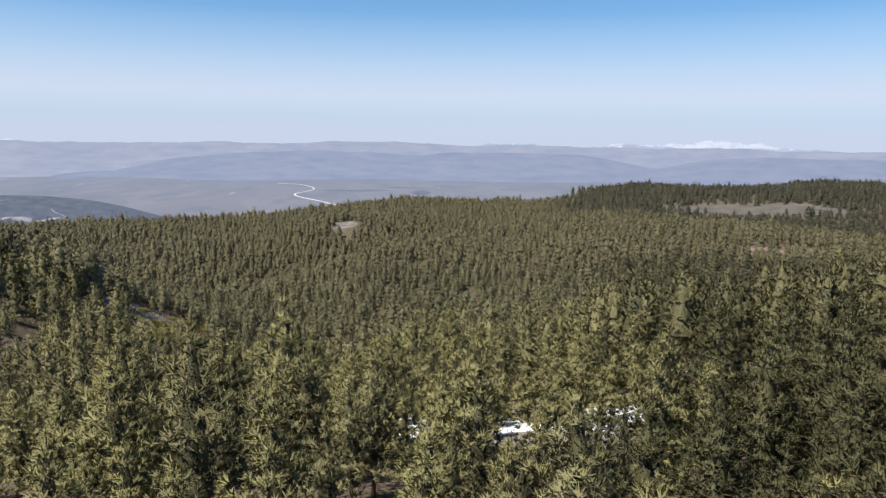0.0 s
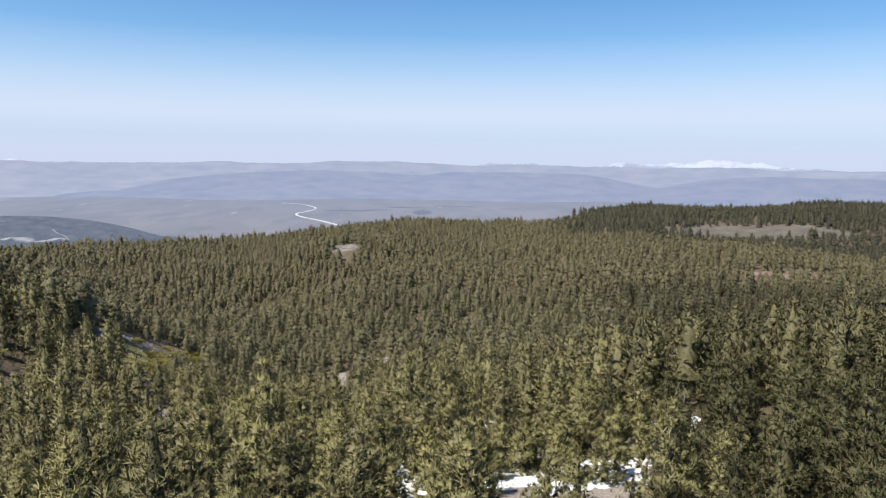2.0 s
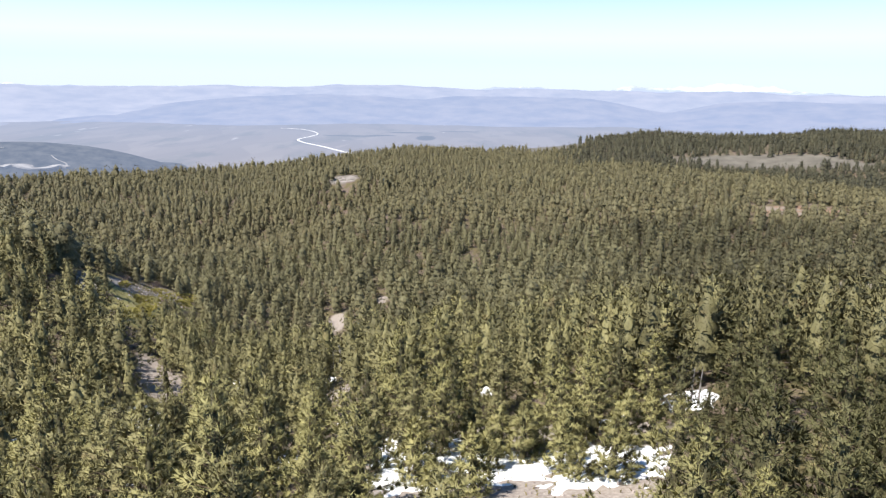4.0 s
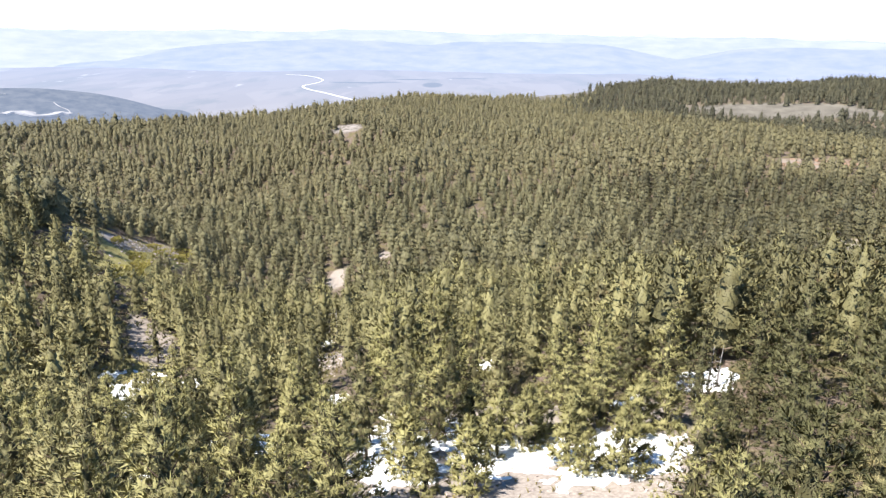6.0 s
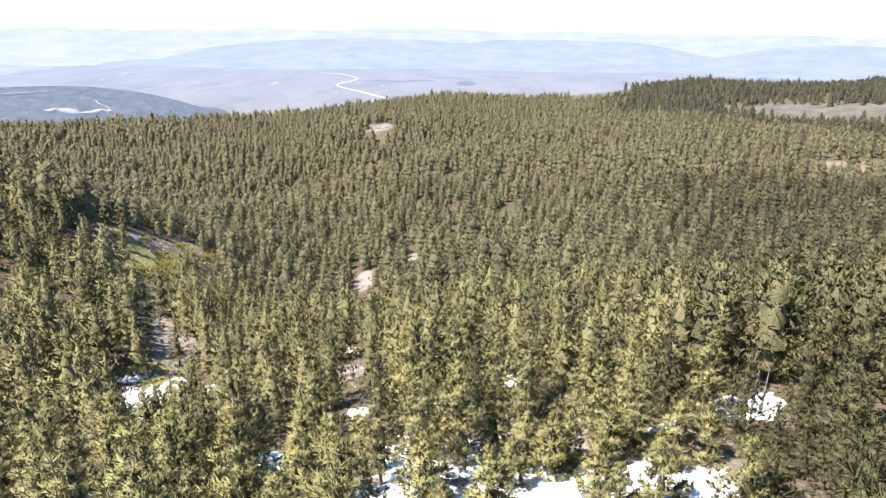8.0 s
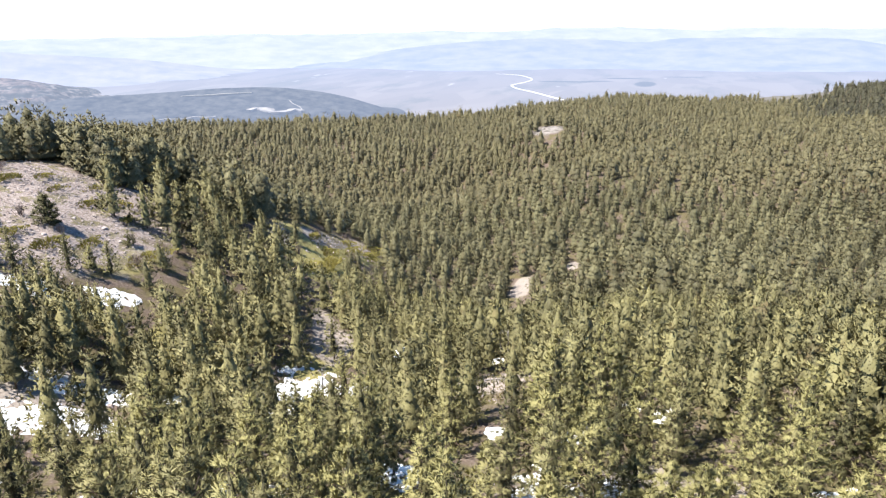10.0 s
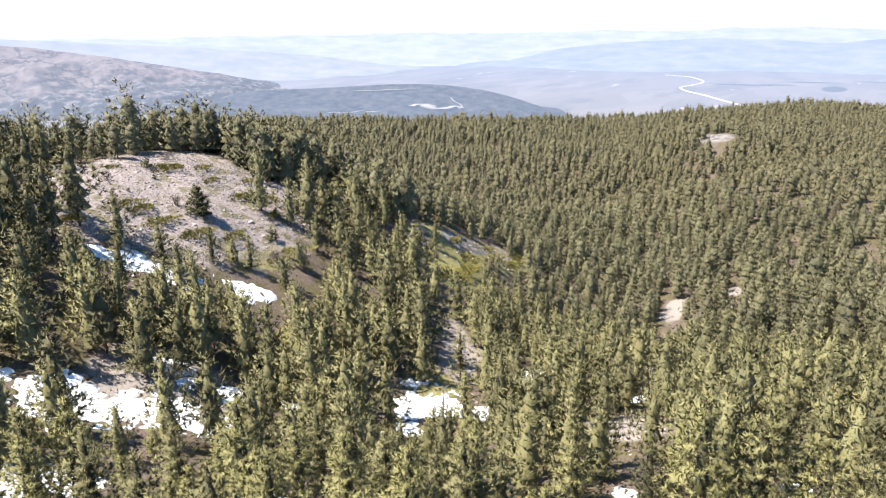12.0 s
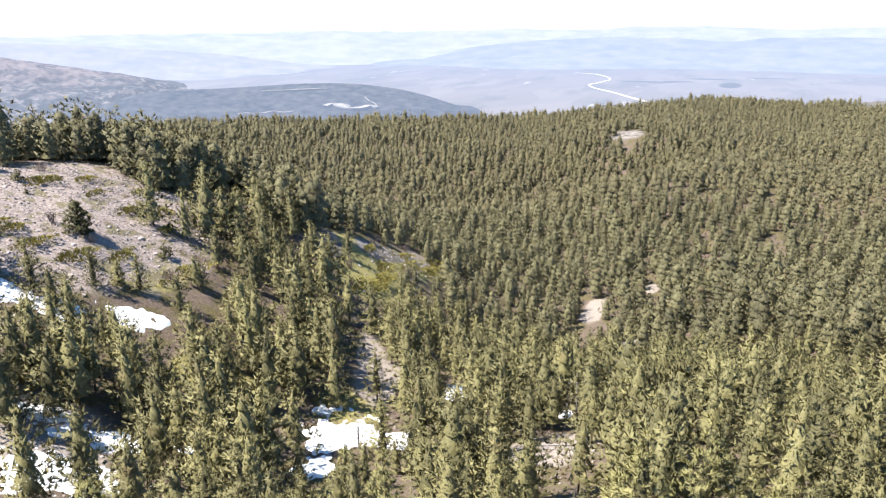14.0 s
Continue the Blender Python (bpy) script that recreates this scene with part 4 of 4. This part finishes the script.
# ================= snow =================
def snow_material():
    m = Nodes("old_snow")
    at = m.place()
    n, d = m.noise(at, 1.5, 5.0), m.noise(at, 5.0, 4.0)
    col = m.ramp(n, (0.3, (0.552, 0.56, 0.583)), (0.6, (0.659, 0.667, 0.675)))
    col = m.mix(m.ramp(d, (0.66, 0.0), (0.78, 0.5)), col, (0.268, 0.215, 0.169))
    return m.done(m.skin(col, 0.55, m.bump(n, 0.5, 0.2), 0.3))


MAT_SNOW = snow_material()


def snow_patch(x, y, a, b, turn, seed):
    """A thin sheet that melts away to a ragged edge and round bare spots."""
    rng = np.random.RandomState(seed)
    n = 1.45
    u, v = np.meshgrid(np.arange(-n * a, n * a, 0.22), np.arange(-n * b, n * b, 0.22), indexing="ij")
    c, s = math.cos(radians(turn)), math.sin(radians(turn))
    px, py = x + u * c - v * s, y + u * s + v * c
    rag = np.zeros_like(px)
    for k in range(22):
        w, g = rng.uniform(0.5, 6.5), rng.uniform(0, 6.28)
        rag += np.sin(px * w * math.cos(g) + py * w * math.sin(g) + rng.uniform(0, 6.28)) * 0.3 / (0.6 + w)
    f = 1.05 - np.hypot(u / a, v / b) + rag * 0.85
    z = ground_z(px, py) + 0.04 + 0.17 * np.tanh(3.2 * f) + 0.02 * np.sin(px * 2.1 + py)
    quads = grid_faces(*u.shape)
    quads = quads[(f.ravel()[quads] > -0.22).any(1)]
    keep, back = np.unique(quads, return_inverse=True)
    ob = new("snow_patch", mesh_of("snow_patch", np.stack([px, py, z], -1).reshape(-1, 3)[keep], back.reshape(-1, 4), MAT_SNOW, smooth=True))
    tagged(ob, "patch of old white snow lying between pines", "snow", "snow patches")


SNOW = [(9, 60.2, 5.6, 3.0, -10), (15.6, 57.3, 4.4, 2.6, 10), (-1.6, 66, 1.5, 4.5, 0), (-0.8, 58, 3.0, 2.6, 0), (2.6, 64, 2.2, 4.6, 0), (6.3, 63.0, 2.4, 2.2, 0), (14.6, 60.8, 1.4, 2, 0),
        (17.7, 58.9, 2.0, 1.8, 0), (-14.8, 67, 3.2, 2, 0), (-11, 65.5, 2.2, 1.4, 0), (-30.3, 63, 2.4, 1.7, 0), (-20, 60, 2.3, 1.6, 0), (25.6, 69, 2.6, 1.8, 0),
        (17.8, 68.2, 1.7, 1.3, 0), (0, 77, 1.8, 1.3, 0)]
SNOW_BELOW = [(-13.9, 111.3, 0.95, 1.35, 12), (-7.3, 79.0, 0.95, 1.35, 12), (-1.3, 72.1, 0.95, 1.35, 7), (0.8, 79.4, 0.95, 1.35, 4), (4.9, 84.3, 0.95, 1.35, -0), (7.9, 81.6, 0.95, 1.35, -3),
              (-64.5, 60.3, 3.6, 2.0, -25), (-58.5, 62.0, 3.4, 1.8, -25), (-47.0, 52.6, 3.2, 1.6, -30), (-25.0, 61.0, 1.8, 1.5, 0), (-52.5, 69.5, 8.0, 3.0, 42), (-53.2, 78.5, 4, 1.4, 30), (-60.6, 66, 2.6, 1.7, 0), (-43.9, 55, 3, 1.6, 0), (-40.7, 49.7, 2.3, 1.6, 0), (-30.6, 57, 3, 2, 0), (-58.7, 77.8, 2.6, 1.2, 30),
              (-37, 97.3, 4.2, 4.6, 0), (-34.6, 89, 2, 2.8, 0), (-30.2, 99.4, 1.6, 2.2, 0), (-45.5, 85.3, 2, 2.6, 0), (-77.5, 86.8, 4.6, 1.7, 30), (-71.7, 90.5, 1.9, 2.1, 0), (-66.4, 97.2, 3.2, 1.6, 40),
              (-29.7, 116.4, 1.5, 4, 15), (-10.5, 143.6, 1.7, 3, 0)]
for k, row in enumerate(SNOW + SNOW_BELOW):
    snow_patch(*row, 300 + k)


# ================= the stony hilltop =================
def rock_material(name, a, b):
    m = Nodes(name)
    at = m.place()
    isle = m.n.new("ShaderNodeNewGeometry").outputs["Random Per Island"]
    n = m.noise(at, 3.0, 5.0)
    tone = m.math("ADD", m.math("MULTIPLY", isle, 0.5), m.math("MULTIPLY", n, 0.6))
    return m.done(m.skin(m.ramp(tone, (0.25, a), (0.85, b)), 0.9, m.bump(n, 0.5, 0.05)))


MAT_ROCK = rock_material("pinkish_grey_rock", (0.17, 0.138, 0.124), (0.35, 0.3, 0.278))


def stones(rng, count, place, low, high):
    """Angular flat stones as one array of vertices and triangles."""
    cube = np.array([(x, y, z) for x in (-1, 1) for y in (-1, 1) for z in (-1, 1)], float)
    quads = np.array([(0, 1, 3, 2), (4, 6, 7, 5), (0, 4, 5, 1), (2, 3, 7, 6), (0, 2, 6, 4), (1, 5, 7, 3)])
    V, F = [], []
    for k in range(count):
        x, y = place(rng)
        size = low + (high - low) * rng.uniform() ** 3
        v = cube * rng.uniform(0.6, 1.1, (8, 1)) * [size, size * rng.uniform(0.5, 0.9), size * rng.uniform(0.25, 0.55)]
        m = np.array(Euler((rng.normal(0, 0.35), rng.normal(0, 0.35), rng.uniform(0, 6.28))).to_matrix())
        V.append(v @ m.T + [x, y, float(ground_z(x, y)) + size * 0.12])
        F.append(quads + 8 * k)
    return np.concatenate(V), np.concatenate(F)


def on_hill(rng):
    while True:
        u, v = rng.uniform(-1, 1, 2)
        if u * u + v * v < 1:
            return (-90 + 20 * u, 107 + 24 * v) if rng.uniform() < 0.8 else (-101 + 13 * u, 119 + 9 * v)


v, f = stones(np.random.RandomState(5), 9500, on_hill, 0.05, 0.22)
tagged(new("scree", mesh_of("scree", v, f, MAT_ROCK)), "loose pinkish-grey stones strewn over the hilltop", "stones", kind="stuff")


# open soil round the snow: x, y, half lengths
CLEARINGS = [(-52, 70, 12, 8), (-38, 101, 6, 10), (9, 57, 13, 9), (-75, 90, 8, 6), (-57, 143, 8, 16), (-61, 164, 6, 13), (-61, 164, 6, 13), (-11, 96, 4, 8)]


def in_clearing(rng):
    cx, cy, a, b = CLEARINGS[rng.randint(len(CLEARINGS))]
    g, q = rng.uniform(0, 6.28), math.sqrt(rng.uniform())
    return cx + a * q * math.cos(g), cy + b * q * math.sin(g)


v, f = stones(np.random.RandomState(6), 1300, in_clearing, 0.05, 0.35)
tagged(new("loose_stones", mesh_of("loose_stones", v, f, MAT_ROCK)), "small pale stones lying on soil beside snow", "stones", kind="stuff")


def dry_grass():
    rng = np.random.RandomState(15)
    p = np.array([in_clearing(rng) for k in range(2600)])
    p = np.c_[p, ground_z(p[:, 0], p[:, 1]) + 0.08]
    d = rng.normal(0, 0.5, p.shape) * [1, 1, 0] + [0, 0, 0.8]
    c = blade_cloud(p, d / np.linalg.norm(d, axis=1, keepdims=True), 5, 0.4, 0.09, rng, 0.8, 0.2)
    mat = needles("dry_grass_blades", (0.10, 0.085, 0.035), (0.20, 0.165, 0.07), (0.32, 0.27, 0.13))
    tagged(new("dry_grass", mesh_of("dry_grass", c, tris(c), mat)), "tufts of dry yellow-green grass on bare soil", "grass", kind="stuff")


dry_grass()


def clump(seed, wide, high, count, length, width, spread=0.6):
    """A low cushion of pointed tufts."""
    rng = np.random.RandomState(seed)
    g, q = rng.uniform(0, 6.28, count), np.sqrt(rng.uniform(0, 1, count))
    edge = 1 + 0.25 * np.sin(3 * g + seed) + 0.15 * np.sin(5 * g)
    p = np.stack([wide * q * edge * np.cos(g), wide * 0.75 * q * edge * np.sin(g), high * (1 - q ** 2) * rng.uniform(0.4, 1, count)], -1)
    d = np.stack([np.cos(g) * q, np.sin(g) * q, np.full(count, 0.8)], -1)
    return blade_cloud(p, d / np.linalg.norm(d, axis=1, keepdims=True), 4, length, width, rng, spread, 0.2)


MAT_JUNIPER = needles("juniper_foliage", (0.113, 0.1, 0.0267), (0.24, 0.207, 0.06), (0.347, 0.293, 0.0933))
MAT_TWIG = bark_material("bare_twigs", (0.0867, 0.0633, 0.0567), (0.2, 0.153, 0.14))


def juniper(seed, wide, high):
    shrub = new("juniper_shrub")
    tagged(shrub, "low spreading yellow-green juniper mat on stones", "shrub", "junipers on the hilltop")
    w, rng = Wood(), np.random.RandomState(seed)
    for k in range(9):
        g = rng.uniform(0, 6.28)
        w.rod((0, 0, -0.1), (math.cos(g) * wide * 0.6, math.sin(g) * wide * 0.45, high * 0.45), 0.03, 0.01, 3)
    under(new("branchwork", w.mesh("branchwork", MAT_TWIG)), shrub)
    c = clump(seed, wide, high, 420, 0.28, 0.14)
    under(new("foliage", mesh_of("foliage", c, tris(c), MAT_JUNIPER)), shrub)
    return shrub


def bare_shrub(seed, wide, high):
    shrub = new("bare_shrub")
    tagged(shrub, "leafless brown shrub with fine upright twigs", "shrub", "leafless shrubs on the slope")
    w, t, rng = Wood(), Wood(), np.random.RandomState(seed)
    for k in range(26):
        g, q = rng.uniform(0, 6.28), rng.uniform(0.2, 1)
        a = np.array([math.cos(g) * q * 0.35 * wide, math.sin(g) * q * 0.35 * wide, -0.1])
        b = np.array([math.cos(g) * q * wide, math.sin(g) * q * wide, high * rng.uniform(0.6, 1.0) * (1.1 - 0.5 * q)])
        w.rod(a, b, 0.03, 0.012, 3)
        for i in range(6):
            c = a + (b - a) * rng.uniform(0.4, 1)
            t.rod(c, c + rng.normal(0, 0.22, 3) + [0, 0, 0.32], 0.012, 0.005, 3)
    under(new("branchwork", w.mesh("branchwork", MAT_TWIG)), shrub)
    under(new("twigs", t.mesh("twigs", MAT_TWIG)), shrub)
    return shrub


def scatter(sources, spots):
    for n, (x, y, size) in enumerate(spots):
        k = n % len(sources)
        set_tree(sources[k], n >= len(sources), x, y, size, 1.7 * n, 1.0).location.z += 0.1


JUNIPERS = [(-100.3, 112.2, 1.4), (-93.2, 115.8, 0.9), (-79.4, 99.5, 1.5), (-77.2, 105.1, 1.1), (-89.6, 94.6, 1.2), (-87.6, 97.0, 1.1), (-87.1, 116.2, 1.2), (-85.1, 121.3, 1.1), (-83.9, 96.8, 1.2),
            (-80.5, 117.3, 0.8), (-71.5, 109.8, 1.4), (-88.1, 86.2, 1.0), (-73.0, 91.4, 0.9), (-58.5, 139.0, 1.6), (-57.5, 146.5, 1.7), (-98.0, 118.5, 0.9), (-92.0, 124.0, 0.8), (-103.0, 104.0, 0.7), (-60.5, 152.0, 1.3), (-59.0, 160.5, 1.5), (-63.0, 167.5, 1.2), (-57.5, 168.0, 1.4), (-60.0, 175.0, 1.2), (-65.0, 155.0, 1.0)]
scatter([juniper(11, 2.9, 0.3), juniper(12, 3.4, 0.34), juniper(13, 2.6, 0.36)], JUNIPERS)
SHRUBS = [(-97.6, 99.3, 1.0), (-86.3, 103.1, 1.1), (-80.2, 104.1, 0.9), (-70.1, 107.3, 1.3), (-58.7, 136.9, 1.1), (-91.8, 98.9, 0.5), (-78.7, 115.9, 0.6), (-62.0, 143.0, 1.2), (-104.0, 116.0, 1.2), (-31.0, 96.5, 0.9), (-55.5, 133.0, 1.0), (-57.0, 158.0, 1.1), (-64.5, 172.0, 1.2), (-58.5, 176.5, 1.0), (-66.5, 161.0, 1.1)]
scatter([bare_shrub(21, 1.3, 1.5), bare_shrub(22, 1.1, 1.8)], SHRUBS)


def boulder(seed):
    bm = bmesh.new()
    bmesh.ops.create_icosphere(bm, subdivisions=2, radius=0.5)
    for p in bm.verts:
        k = noise.noise(p.co * 2.2 + Vector((seed, 0, 0)))
        p.co *= 1 + 0.45 * k
        p.co.z *= 0.6
    me = bpy.data.meshes.new("boulder")
    bm.to_mesh(me)
    bm.free()
    me.materials.append(MAT_ROCK)
    return tagged(new("boulder", me), "weathered pinkish-grey boulder lying on the hilltop", "boulder", "boulders on the hilltop")


scatter([boulder(3), boulder(8)], [(-99, 106, 0.8), (-94, 119, 0.7), (-88, 92, 0.7), (-76, 111, 0.9), (-83, 109.5, 0.6), (-81, 101.5, 0.8), (-75.5, 96.0, 0.7), (-79.6, 112.0, 1.0), (-85.5, 100.0, 0.6)])


# ================= dead wood =================
def dead_tree(seed, high, label, lean=(0.0, 0.0), limbs=30, reach=1.5, name="dead_tree"):
    tree = new(name)
    tagged(tree, label, "dead tree", "dead trees among the pines")
    rng, w, b = np.random.RandomState(seed), Wood(), Wood()
    top = np.array([lean[0] * high, lean[1] * high, high])
    w.rod((0, 0, -0.3), top * 0.55, 0.12, 0.08, 6)
    w.rod(top * 0.55, top, 0.08, 0.02, 5)
    for k in range(limbs):
        u, g = rng.uniform(0.2, 0.97), rng.uniform(0, 6.28)
        L = reach * (1.1 - u) * rng.uniform(0.6, 1.3) + 0.3
        a = top * u
        tip = a + [math.cos(g) * L, math.sin(g) * L, L * rng.uniform(-0.2, 0.5)]
        b.rod(a, tip, 0.035, 0.012, 3)
        for i in range(3):
            c = a + (tip - a) * rng.uniform(0.4, 1)
            b.rod(c, c + rng.normal(0, 0.22, 3), 0.014, 0.005, 3)
    under(new("trunk", w.mesh("trunk", MAT_DEAD)), tree)
    tagged(under(new("branches", b.mesh("branches", MAT_DEAD)), tree), kind="stuff")
    return tree


for args, spot in (((31, 5.0, "silver-grey dead pine with bare drooping branches"), (-52.3, 110.8, 1.0)),
                   ((32, 6.5, "pale leaning dead trunk beside snow", (0.12, -0.05), 8, 0.6), (-77.0, 86.0, 1.0)),
                   ((33, 4.5, "thin leafless sapling standing in snow", (0.02, 0.0), 34, 1.0), (-33.2, 94.8, 1.0)),
                   ((34, 6.0, "thin bare grey trunk with few twigs", (0.02, 0.0), 10, 0.5), (-14.2, 108.6, 1.0)),
                   ((35, 5.5, "thin bare grey trunk with few twigs", (-0.03, 0.0), 10, 0.5), (-12.8, 109.0, 1.0)),
                   ((36, 6.0, "thin bare grey trunk with few twigs", (0.0, 0.03), 10, 0.5), (-11.9, 109.8, 1.0)),
                   ((37, 4.0, "dark bare snag at the snow's edge", (0.05, 0.0), 6, 0.4), (25.0, 67.6, 1.0)),
                   ((38, 4.0, "dark bare snag at the snow's edge", (0.07, 0.0), 6, 0.4), (25.6, 67.4, 1.0)),
                   ((39, 5.0, "grey leafless tree among dark pines", (0.0, 0.0), 44, 1.8), (-49.0, 103.5, 1.0))):
    set_tree(dead_tree(*args), False, *spot, 0.7, 1.0)


def fallen_tree(x, y, turn):
    tree = new("fallen_tree")
    tagged(tree, "fallen pale tree with stripped branches on bare soil", "fallen tree")
    w, b, rng = Wood(), Wood(), np.random.RandomState(41)
    w.rod((-2.4, 0, 0.25), (2.4, 0.3, 0.45), 0.12, 0.05, 6)
    for k in range(12):
        a = np.array([rng.uniform(-1.8, 2.2), 0.1, 0.35])
        b.rod(a, a + [rng.normal(0, 0.4), -rng.uniform(0.8, 2.0), rng.uniform(-0.5, 0.3)], 0.035, 0.012, 3)
    under(new("trunk", w.mesh("trunk", MAT_DEAD)), tree)
    tagged(under(new("branches", b.mesh("branches", MAT_DEAD)), tree), kind="stuff")
    tree.matrix_basis = pose(x, y, float(ground_z(x, y)), 0, 0, turn)


fallen_tree(-11.9, 97.4, 15)
